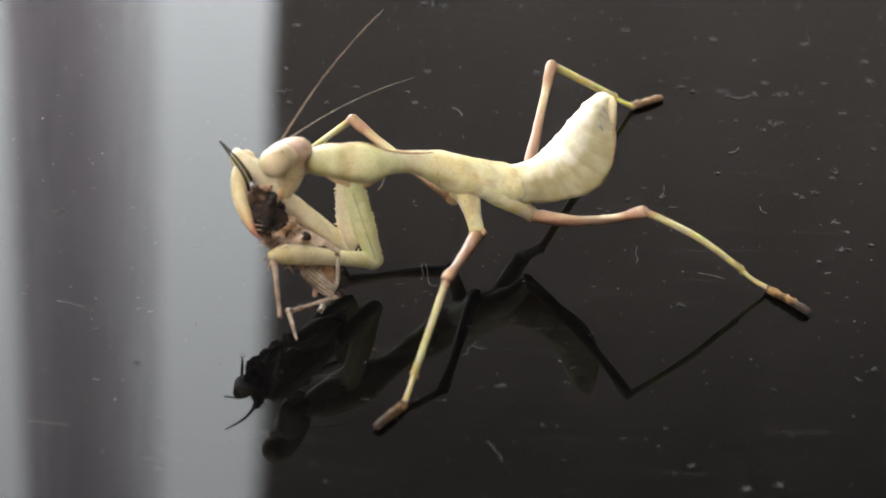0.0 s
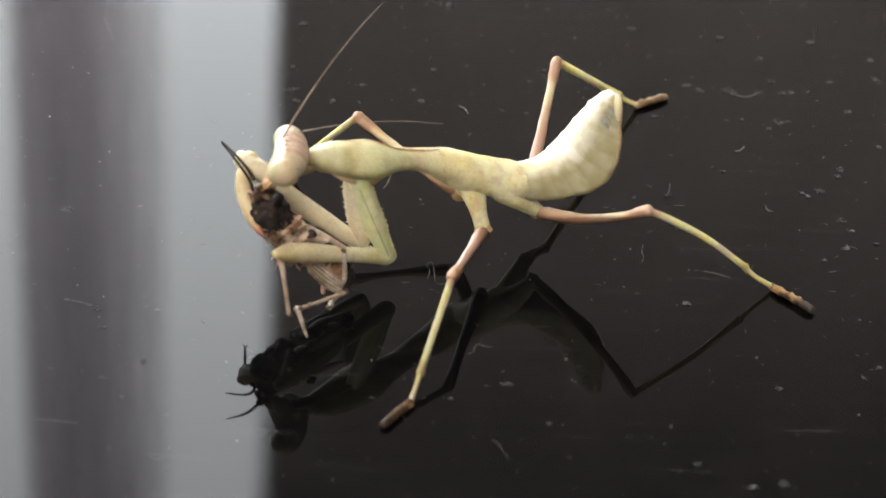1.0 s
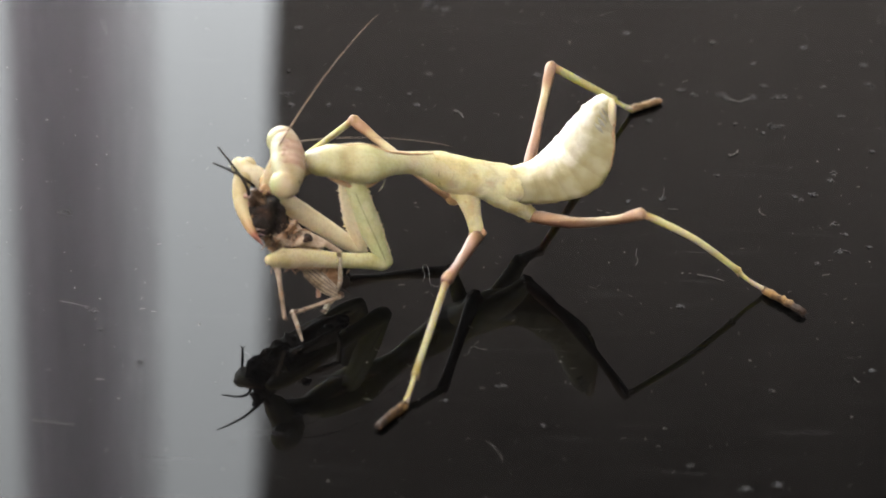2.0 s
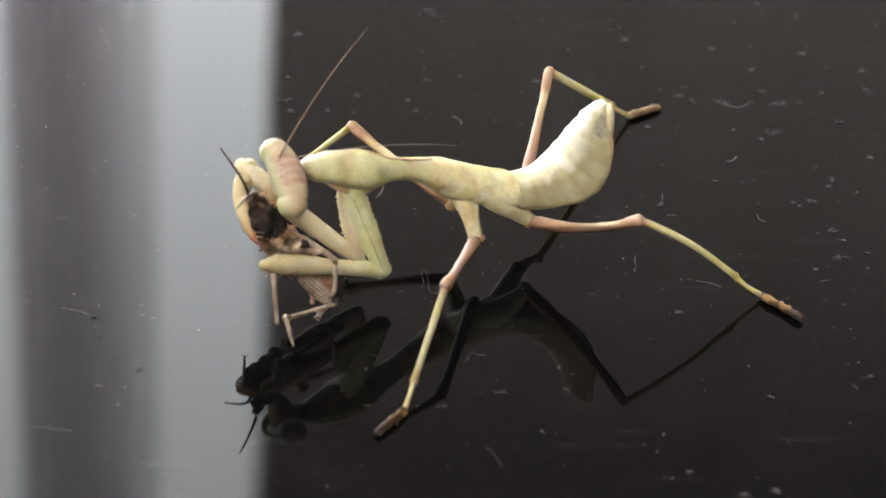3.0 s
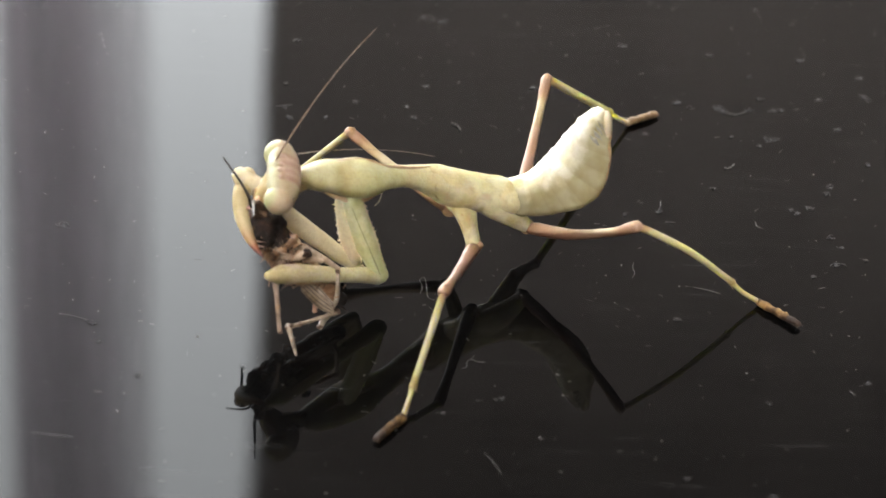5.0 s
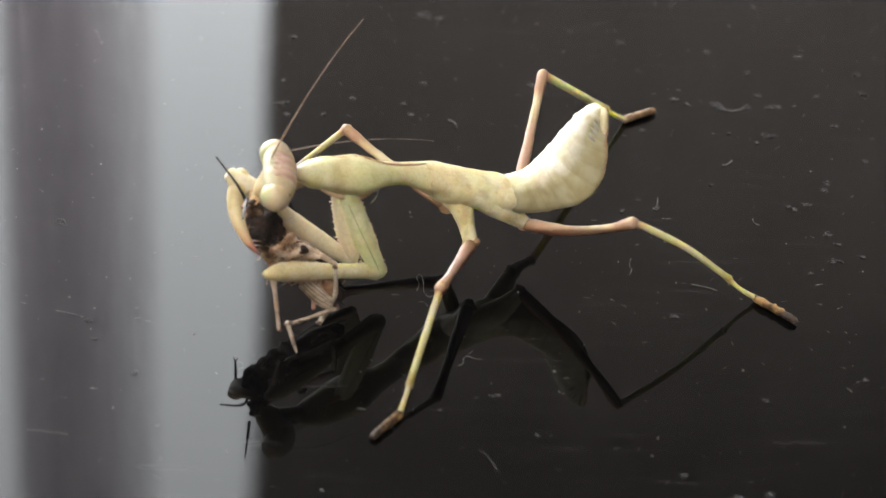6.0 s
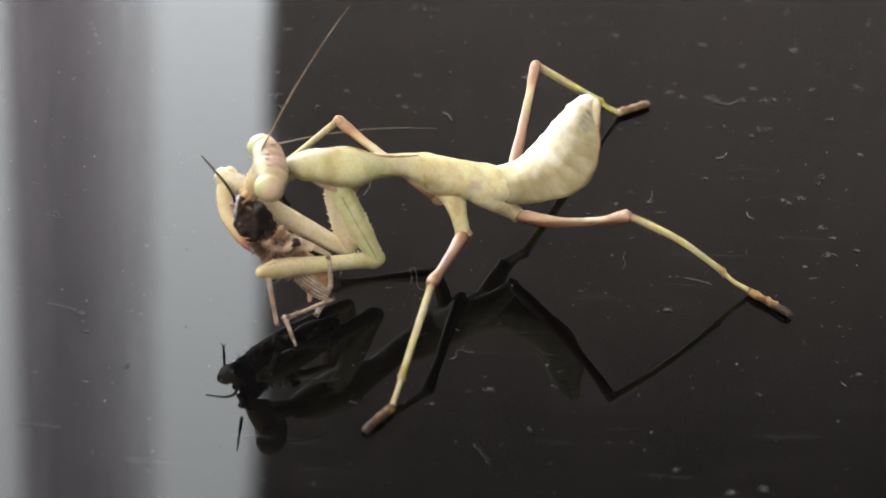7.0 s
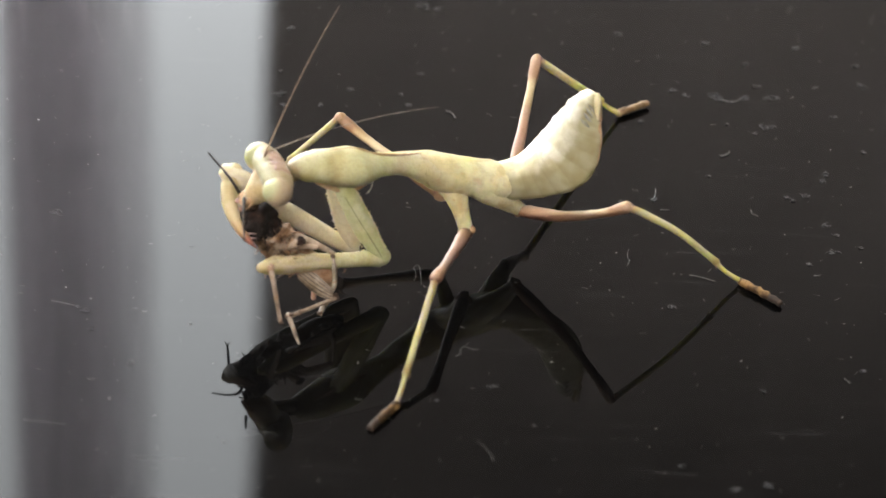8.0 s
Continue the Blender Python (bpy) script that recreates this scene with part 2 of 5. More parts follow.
glow_top = overcast("overcast_sky_overhead", ZENITH_GLOW, (1.0, 0.93, 0.89), (1.0, 0.93, 0.89), (1.0, 0.93, 0.89))


# ---- building helpers ----
def box(bm, x0, x1, y0, y1, z0, z1, bevel=0.0):
    """A box in metres, with bevelled edges."""
    made = bmesh.ops.create_cube(bm, size=1)["verts"]
    for v in made:
        v.co = Vector(((x0 + x1) / 2 + v.co.x * (x1 - x0), (y0 + y1) / 2 + v.co.y * (y1 - y0), (z0 + z1) / 2 + v.co.z * (z1 - z0)))
    if bevel:
        edges = {e for v in made for e in v.link_edges}
        bmesh.ops.bevel(bm, geom=list(edges), offset=bevel, segments=2, affect="EDGES")
    return bm


def part(name, bm, mat, parent=None, label="", smooth=True, scale=1.0):
    """Links a bmesh as one mesh object under a thing or a part."""
    bmesh.ops.recalc_face_normals(bm, faces=bm.faces)
    me = bpy.data.meshes.new(name)
    for v in bm.verts:
        v.co *= scale
    bm.to_mesh(me)
    bm.free()
    if smooth:
        me.shade_smooth()
    me.materials.append(mat)
    ob = new(name, me)
    ob.parent = parent
    return tagged(ob, label)


def bug(name, bm, mat, parent=None, label=""):
    """A part whose mesh was given in millimetres."""
    return part(name, bm, mat, parent, label, scale=MM)


def curve_points(keys, values, per):
    """Smooth interpolation (Catmull-Rom) through points and radii."""
    out = []
    n = len(keys)
    for i in range(n - 1):
        k = [max(0, i - 1), i, i + 1, min(n - 1, i + 2)]
        for s in range(per + (i == n - 2)):
            t = s / per
            w = (-t ** 3 + 2 * t * t - t, 3 * t ** 3 - 5 * t * t + 2, -3 * t ** 3 + 4 * t * t + t, t ** 3 - t * t)
            c = sum((keys[a] * b for a, b in zip(k, w)), Vector((0, 0, 0))) / 2
            r = [max(0.01, sum(values[a][j] * b for a, b in zip(k, w)) / 2) for j in (0, 1)]
            out.append((c, r))
    return out


def sweep(bm, points, radii, up=(0, 0, 1), n=14, per=4, rough=0.0, freq=1.2, caps=True, shape=None, ends=True):
    """A rounded limb through the points. A radius is one number, or (sideways, up)."""
    keys = [Vector(q) for q in points]
    values = [(r, r) if isinstance(r, (int, float)) else r for r in radii]
    path = curve_points(keys, values, per)
    rings = []
    if caps:
        dome = ((0.34, 0.93), (0.64, 0.74), (0.86, 0.45))
        (c, r), (c2, r2) = path[0], path[-1]
        way, way2 = (c - path[1][0]).normalized(), (c2 - path[-2][0]).normalized()
        first = [(c + way * min(r) * o, [r[0] * q, r[1] * q]) for o, q in dome]
        path = first[::-1] + path + [(c2 + way2 * min(r2) * o, [r2[0] * q, r2[1] * q]) for o, q in dome]
    side = None
    for i, (c, r) in enumerate(path):
        way = (path[min(i + 1, len(path) - 1)][0] - path[max(i - 1, 0)][0]).normalized()
        if side is None:
            side = way.cross(Vector(up)).normalized()
        side = (side - way * side.dot(way)).normalized()
        top = side.cross(way)
        ring = []
        for j in range(n):
            a = 2 * math.pi * j / n
            d = side * math.cos(a) * r[0] + top * math.sin(a) * r[1]
            if shape:
                d *= shape(a, i / (len(path) - 1))
            if rough:
                d *= 1 + rough * noise.noise((c + d) * freq)
            ring.append(bm.verts.new(c + d))
        rings.append(ring)
    for a, b in zip(rings, rings[1:]):
        for j in range(n):
            bm.faces.new((a[j], a[(j + 1) % n], b[(j + 1) % n], b[j]))
    if ends:
        bm.faces.new(rings[0][::-1])
        bm.faces.new(rings[-1])
    return bm


def limb(points, radii, **more):
    return sweep(bmesh.new(), points, radii, **more)


def ball(bm, centre, radii, rough=0.0, freq=1.0, cuts=3):
    made = bmesh.ops.create_icosphere(bm, subdivisions=cuts, radius=1)["verts"]
    for v in made:
        d = Vector((v.co.x * radii[0], v.co.y * radii[1], v.co.z * radii[2]))
        v.co = Vector(centre) + d * (1 + rough * noise.noise((Vector(centre) + d) * freq))
    return bm


def spike(bm, root, tip, r, n=6):
    """A small tooth or spine."""
    root, tip = Vector(root), Vector(tip)
    way = (tip - root).normalized()
    s = way.orthogonal().normalized()
    t = way.cross(s)
    ring = [bm.verts.new(root + (s * math.cos(k * 2 * math.pi / n) + t * math.sin(k * 2 * math.pi / n)) * r) for k in range(n)]
    mid = [bm.verts.new(root + (tip - root) * 0.6 + (v.co - root) * 0.55) for v in ring]
    end = bm.verts.new(tip)
    for j in range(n):
        bm.faces.new((ring[j], ring[(j + 1) % n], mid[(j + 1) % n], mid[j]))
        bm.faces.new((mid[j], mid[(j + 1) % n], end))
    bm.faces.new(ring[::-1])


def empty(name, x=0, y=0, z=0):
    ob = new(name)
    ob.empty_display_size = 0.005
    ob.location = (x * MM, y * MM, z * MM)
    return ob


def between(a, b, hint=(0, 0, 1)):
    """The pose of a limb segment whose joint lies at a and whose far end lies at b (millimetres): its local x axis runs along it."""
    a, b = Vector(a), Vector(b)
    x = (b - a).normalized()
    y = Vector(hint).cross(x).normalized()
    z = x.cross(y)
    m = Matrix((x, y, z)).transposed().to_4x4()
    m.translation = a * MM
    return m


def swing(rows, hint=(0, 0, 1)):
    return [(r[0], between(r[1:4], r[4:7], hint)) for r in rows]


# ---- the room ----
TABLE_H = 0.75
ROOF = (-2.04, 0.2, -2.24, -0.45)


def build_room():
    z0, z1, yb, t = -TABLE_H, 1.75, 1.27, 0.12
    x0, x1, y0 = -2.1, 1.9, -2.3
    tagged(part("floor", box(bmesh.new(), x0, x1, y0, yb, z0 - 0.1, z0), wood_floor, smooth=False), "dark brown wooden floor of the room under the table", "floor", kind="structure")
    ceiling = bmesh.new()
    a0, a1, b0, b1 = ROOF
    for dims in ((x0, a0, y0, yb), (a1, x1, y0, yb), (a0, a1, y0, b0), (a0, a1, b1, yb)):
        box(ceiling, *dims, z1, z1 + 0.12)
    tagged(part("ceiling", ceiling, paint_white, smooth=False), "white painted ceiling with an open roof light", "ceiling", kind="structure")
    roof = tagged(new("window_2"), "square roof light with a white frame, bright overcast sky above", "window", kind="structure")
    for dims in ((a0, a0 + 0.04, b0, b1), (a1 - 0.04, a1, b0, b1), (a0 + 0.04, a1 - 0.04, b0, b0 + 0.04), (a0 + 0.04, a1 - 0.04, b1 - 0.04, b1)):
        part("window_frame", box(bmesh.new(), *dims, z1 + 0.03, z1 + 0.09, 0.004), paint_white, roof, smooth=False)
    tagged(part("backdrop_2", box(bmesh.new(), a0 - 0.4, a1 + 0.4, b0 - 0.4, b1 + 0.4, z1 + 0.5, z1 + 0.52), glow_top, smooth=False), "bright overcast sky above the roof light", "sky", kind="structure")
    for name, dims in (("wall_west", (x0 - t, x0, y0, yb, z0, z1)), ("wall_east", (x1, x1 + t, y0, yb, z0, z1)), ("wall_south", (x0 - t, x1 + t, y0 - t, y0, z0, z1))):
        tagged(part(name, box(bmesh.new(), *dims), paint_wall, smooth=False), "plain dark greyish painted wall of the room", "wall", kind="structure")
    wall = bmesh.new()
    wx0, wx1, wz0, wz1 = -1.95, 0.9, 0.0, 1.26
    for dims in ((x0 - t, wx0, yb, yb + t, z0, z1), (wx1, x1 + t, yb, yb + t, z0, z1), (wx0, wx1, yb, yb + t, z0, wz0), (wx0, wx1, yb, yb + t, wz1, z1)):
        box(wall, *dims)
    tagged(part("wall_north", wall, paint_wall, smooth=False), "greyish painted wall around a tall window", "wall", kind="structure")
    win = tagged(new("window_1"), "tall window with a white frame, bright daylight outside", "window", kind="structure")
    f = 0.05
    for dims in ((wx0, wx0 + f, wz0, wz1), (wx1 - f, wx1, wz0, wz1), (wx0 + f, wx1 - f, wz0, wz0 + f), (wx0 + f, wx1 - f, wz1 - f, wz1)):
        part("window_frame", box(bmesh.new(), dims[0], dims[1], yb + 0.03, yb + 0.08, dims[2], dims[3], 0.004), paint_white, win, smooth=False)
    part("window_sill", box(bmesh.new(), wx0, wx1, yb - 0.03, yb + 0.03, wz0 - 0.03, wz0, 0.004), paint_white, win, smooth=False)
    tagged(part("backdrop", box(bmesh.new(), -3.2, 1.6, yb + 0.9, yb + 0.92, -0.9, 3.2), glow, smooth=False), "bright overcast sky outside the window", "sky", kind="structure")


def build_curtain(name, x_low, x_high, width, mat, label, folds, depth, billow=0.0):
    """A hanging curtain, drawn a little aside: its edge leans from x_low at the sill to x_high at the rail."""
    bm = bmesh.new()
    nx, nz = folds * 12, 18
    grid = []
    for k in range(nz + 1):
        z = -0.15 + 1.85 * k / nz
        x = x_low + (x_high - x_low) * (z - 0.4) / 1.3
        d = max(0.0, 1.15 - z)
        swell = d * d if d < 0.6 else 0.36 + 0.2 * (d - 0.6)
        row = []
        for i in range(nx + 1):
            u = i / nx
            y = 1.2 - billow * swell + depth * math.sin(u * folds * 2 * math.pi + 0.2 * math.sin(z * 3)) * (0.7 + 0.3 * z)
            row.append(bm.verts.new((x + u * width, y, z)))
        grid.append(row)
    for a, b in zip(grid, grid[1:]):
        for i in range(nx):
            bm.faces.new((a[i], a[i + 1], b[i + 1], b[i]))
    thick = bmesh.ops.solidify(bm, geom=bm.faces[:], thickness=0.0015)
    return tagged(part(name, bm, mat), label, "curtain", group="curtains at the window")


def build_rail():
    rail = tagged(empty("curtain_rail"), "thin dark metal curtain rail over the window", "curtain rail")
    part("rod", sweep(bmesh.new(), [(-1.7, 1.2, 1.705), (0, 1.2, 1.705), (1.2, 1.2, 1.705)], [0.008] * 3, n=10), leg_black, rail)
    for x in (-1.6, 0.0, 1.1):
        part("bracket", box(bmesh.new(), x - 0.01, x + 0.01, 1.2, 1.272, 1.695, 1.715, 0.003), leg_black, rail)


def build_table():
    table = tagged(empty("table"), "glossy black lacquered table with dust on its top", "table")
    part("tabletop", box(bmesh.new(), -0.55, 0.75, -0.32, 0.42, -0.025, 0.0, 0.003), lacquer, table, "glossy black dusty top", smooth=False)
    for x in (-0.49, 0.69):
        for y in (-0.26, 0.36):
            part("leg", box(bmesh.new(), x - 0.025, x + 0.025, y - 0.025, y + 0.025, -TABLE_H, -0.025, 0.004), leg_black, table, smooth=False)


build_room()
build_curtain("curtain", -0.2590, -0.2850, 0.091, cloth_grey, "narrow gathered grey curtain hanging in the bright window", 2, 0.012)
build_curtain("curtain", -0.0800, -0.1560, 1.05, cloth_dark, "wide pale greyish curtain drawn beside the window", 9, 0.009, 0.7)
build_rail()
build_table()

# ---- the mantis ----
BASE = (8.0, -2.0, 0.0)


def own(points):
    """Points of the room, in millimetres, in the mantis's own space."""
    return [(x - BASE[0], y - BASE[1], z - BASE[2]) for x, y, z in points]


mantis = tagged(empty("praying_mantis", *BASE), "cream and pale green mantis nymph eating a cricket on black table", "mantis")


def round_body(radii, flat=1.1):
    """Radii of a trunk section, (sideways, up), a little flattened."""
    tall = math.sqrt((1 - (flat * 0.57) ** 2) / 0.67)
    return [(r * flat, r * tall) for r in radii]


def build_trunk():
    pro = bug("prothorax", limb(own([(-15.1, -10.5, 16.35), (-14.65, -10.21, 16.29), (-13.78, -9.82, 16.14), (-12.34, -9.16, 15.85), (-10.77, -8.44, 15.24), (-9.01, -7.51, 14.71), (-7.78, -6.8, 14.31), (-6.61, -6.12, 14.02), (-4.83, -4.97, 13.39), (-3.15, -3.88, 12.62), (-1.45, -3.13, 11.84), (-0.75, -2.83, 11.40)]),
        round_body([0.72, 1.12, 1.54, 1.87, 2.12, 2.25, 1.92, 1.46, 1.24, 1.42, 1.74, 1.80], 1.22), n=32, per=6, rough=0.05, freq=0.8, shape=lambda w, u: 1 + 0.035 * abs(math.cos(w)) ** 10), skin_shield, mantis, "cream-green long neck shield")
    bug("dorsal_edge", limb(own([(-13.4, -8.78, 17.33), (-11.23, -7.97, 17.10), (-9.44, -6.85, 16.62), (-8.23, -6.47, 16.24), (-6.9, -6.12, 15.54), (-5.6, -5.58, 14.98), (-4.3, -4.8, 14.42), (-3.0, -3.95, 13.88), (-1.6, -2.95, 13.48)]), [0.04, 0.08, 0.11, 0.15, 0.17, 0.18, 0.18, 0.17, 0.08], n=8, rough=0.4, freq=1.4), skin_backline, pro, "brownish line along the back")
    bug("side_edge", limb(own([(-12.61, -10.56, 14.68), (-11.61, -10.34, 14.14), (-10.44, -9.96, 13.52), (-9.1, -9.32, 13.02), (-8.23, -8.70, 12.9), (-7.42, -8.0, 13.02), (-6.49, -7.18, 13.08)]), [0.06, 0.24, 0.32, 0.34, 0.32, 0.22, 0.07], n=10, rough=0.2), skin_backline, pro, "tan lower edge")
    bug("bristle", limb(own([(-6.61, -7.85, 13.24), (-6.88, -8.35, 12.48), (-7.37, -8.73, 12.01)]), [0.03, 0.025, 0.012], n=6), skin_white, pro)
    bug("neck", limb(own([(-14.15, -9.94, 15.95), (-15.5, -10.7, 15.5), (-16.7, -11.2, 15.4)]), [0.85, 0.75, 0.8], n=14, rough=0.12), skin_neck, mantis, "greyish brown neck skin")
    thorax = bug("thorax", limb(own([(-1.76, -3.26, 11.98), (-0.66, -2.8, 11.37), (0.21, -2.44, 10.74), (1.94, -1.92, 9.89), (3.3, -1.56, 9.45), (4.1, -1.38, 9.22), (5.41, -1.1, 8.78), (6.77, -0.91, 8.52), (7.82, -0.75, 8.51), (9.0, -0.66, 8.7)]), round_body([1.66, 1.95, 2.11, 2.22, 2.20, 2.14, 2.24, 2.15, 2.02, 1.6]), n=32, per=6, rough=0.06, freq=0.7), skin_body, mantis)
    # olive strip along the joint: the crease's shade put into colour
    bug("crease", limb(own([(-0.95, -4.78, 12.8), (-0.97, -5.08, 12.11), (-0.8, -4.56, 10.77), (-0.28, -3.98, 9.5)]), [0.02, 0.2, 0.2, 0.02], n=12, per=6, rough=0.5, freq=1.2), crease_shade, thorax, "faint olive strip for the shade in the crease behind the neck plate")


def build_abdomen():
    line = curve_points([Vector(q) for q in own([(7.5, -0.84, 8.46), (9.0, -0.62, 8.62), (10.4, -0.5, 9.05), (11.63, -0.46, 9.74), (13.11, -0.49, 10.84), (14.27, -0.5, 12.0), (15.02, -0.59, 13.69), (15.52, -0.7, 15.44), (15.8, -0.76, 16.86), (16.21, -0.9, 18.03), (16.48, -1.03, 18.9), (16.64, -1.1, 19.5)])],
        [(2.22, 2.12), (2.36, 2.12), (2.72, 2.0), (3.15, 1.75), (3.68, 1.58), (3.93, 1.50), (3.72, 1.38), (3.24, 1.22), (2.65, 1.06), (2.08, 0.92), (1.72, 0.8), (1.25, 0.55)], 6)
    cuts = [0, 8, 14, 20, 26, 32, 38, 44, 50, 55, 60, 66]
    dorsal = Vector((0, -0.64, 0.77))
    sides = []
    for i in range(len(line)):
        way = (line[min(i + 1, len(line) - 1)][0] - line[max(i - 1, 0)][0]).normalized()
        side = way.cross(dorsal).normalized()
        dorsal = side.cross(way).normalized()
        sides.append((side, dorsal))
    at = lambda i, w, lift=1.0: line[i][0] + (sides[i][0] * math.cos(w) * line[i][1][0] + sides[i][1] * math.sin(w) * line[i][1][1]) * lift
    pts, rad = [], []
    for k, (a, b) in enumerate(zip(cuts, cuts[1:])):
        for i in range(a, b + (b == cuts[-1])):
            u = (i - a) / (b - a)
            c, r = line[i]
            swell = 0.055 * (u ** 1.4 if u < 0.85 else 0.8 * (1 - u) / 0.15)
            lip = (0.15, 0.2, 0.15, 0.35, 0.25, 0.45, 0.3, 0.45, 0.35, 0.3, 0.3)[k]
            pts.append(c)
            rad.append((r[0] * (0.975 + swell * lip), r[1] * (0.985 + 0.3 * swell * lip)))
    keel = lambda w, u: 0.52 * min(1.0, max(0.0, (u - 0.1) / 0.25)) * math.exp(-((w - 1.65) / 0.5) ** 2)
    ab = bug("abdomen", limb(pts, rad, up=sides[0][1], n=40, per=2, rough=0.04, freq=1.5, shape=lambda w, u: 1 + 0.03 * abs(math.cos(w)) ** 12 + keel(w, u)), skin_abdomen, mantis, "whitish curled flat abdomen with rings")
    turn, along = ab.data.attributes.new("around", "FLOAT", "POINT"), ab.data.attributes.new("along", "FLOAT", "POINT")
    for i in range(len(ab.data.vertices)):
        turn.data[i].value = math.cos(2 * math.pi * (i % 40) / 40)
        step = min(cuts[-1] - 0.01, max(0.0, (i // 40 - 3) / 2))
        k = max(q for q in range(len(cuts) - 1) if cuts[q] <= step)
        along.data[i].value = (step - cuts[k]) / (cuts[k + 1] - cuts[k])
    # the frayed side margin, ring by ring, and the grey folds near the tip
    seam = [at(i, 0.06, 1.01) for i in range(34, 62, 3)]
    bug("side_seam", limb(seam, [0.05, 0.10, 0.07, 0.13, 0.10, 0.16, 0.12, 0.14, 0.10, 0.05], n=8, rough=0.8, freq=2.2), skin_ridge, ab, "brown frayed side seam")
    folds = own([(15.31, -2.10, 17.47), (15.81, -2.39, 17.04), (16.31, -2.66, 16.59), (15.63, -2.07, 18.18), (16.01, -2.30, 17.7), (16.52, -2.52, 17.23), (15.83, -2.0, 18.86), (16.22, -2.23, 18.31), (16.61, -2.42, 17.73), (16.05, -1.92, 19.24), (16.37, -2.16, 18.84), (16.69, -2.32, 18.39)])
    for k in range(4):
        bug("skin_fold", limb(folds[3 * k:3 * k + 3], [0.03, 0.24 - 0.02 * k, 0.05], n=10, per=6, rough=0.4, freq=2.0), skin_fold, ab, "grey skin fold" if k == 0 else "")
    bug("cercus", limb(own([(17.2, -2.35, 17.0), (17.2, -2.35, 17.9), (17.14, -2.2, 18.7), (17.1, -1.9, 19.4), (17.05, -1.5, 19.95)]), [0.12, 0.3, 0.42, 0.46, 0.3], n=14, rough=0.12, freq=1.6), skin_cercus, ab, "cream blunt tail lobe")


def build_head():
    head = bug("head", limb([(-3.3, 0, 0), (-2.2, -0.1, 0.15), (-1.5, -0.15, 0.1), (-0.75, -0.2, 0.16), (0, -0.2, 0.12), (0.75, -0.2, 0.16), (1.5, -0.15, 0.1), (2.2, -0.1, 0.15), (3.3, 0, 0)],
        [(1.32, 1.18), (1.66, 1.37), (1.79, 1.42), (1.86, 1.46), (1.83, 1.42), (1.86, 1.46), (1.79, 1.42), (1.66, 1.37), (1.32, 1.18)], n=22, per=5, rough=0.04), skin_head, mantis, "pinkish cream triangular head")
    bug("face", limb([(0, -0.15, -0.3), (0, -0.15, -1.7), (0, 0.1, -3.0), (0, 0.35, -3.9)], [(2.6, 1.5), (1.9, 1.5), (1.2, 1.2), (0.75, 0.7)], up=(0, 1, 0), n=20, rough=0.05), skin_face, head, "cream tapering face")
    for s in (-1, 1):
        eye = ball(bmesh.new(), (3.1 * s, 0.15, -0.25), (1.50, 1.60, 1.55), 0.015, 0.8)
        eye = bug("eye", eye, skin_eye, head, "cream domed compound eye")
        bug("pupil_spot", ball(bmesh.new(), (3.35 * s - 0.1, -0.9, 0.98), (0.1, 0.1, 0.09), cuts=1), black_spot, eye)
        bug("antenna_socket", ball(bmesh.new(), (0.75 * s, 1.2, 0.75), (0.3, 0.28, 0.28), cuts=2), skin_head, head)
        bug("mandible", limb([(0.55 * s, 0.5, -3.3), (0.6 * s, 0.75, -4.0), (0.15 * s, 0.85, -4.6)], [0.4, 0.34, 0.12], n=10), skin_ridge, head, "brown jaw")
        bug("palp", limb([(0.8 * s, 0.3, -3.2), (1.25 * s, 0.6, -3.9), (1.1 * s, 0.9, -4.7)], [0.12, 0.11, 0.06], n=8), skin_ridge, head)
    for k in range(4):
        bug("crown_bump", ball(bmesh.new(), (-1.35 + 0.9 * k, 0.1, 1.31), (0.46, 0.95, 0.20), 0.2, 1.6, 3), skin_crown, head)
    for x, z in ((-0.35, 1.35), (0.35, 1.35), (0.0, 1.0)):
        bug("ocellus", ball(bmesh.new(), (x, 1.05, z - 0.2), (0.13, 0.11, 0.12), cuts=2), skin_eye, head)
    return head


def build_antenna(length, bow, mat, slim=1.0):
    pts = [(length * u, 0, bow * 4 * u * (1 - u)) for u in (0, 0.12, 0.3, 0.5, 0.7, 0.86, 1)]
    return bug("antenna", limb(pts, [r * slim for r in (0.12, 0.085, 0.062, 0.05, 0.042, 0.034, 0.02)], n=8, per=6, rough=0.15, freq=4), mat, mantis, "long thin brown antenna")


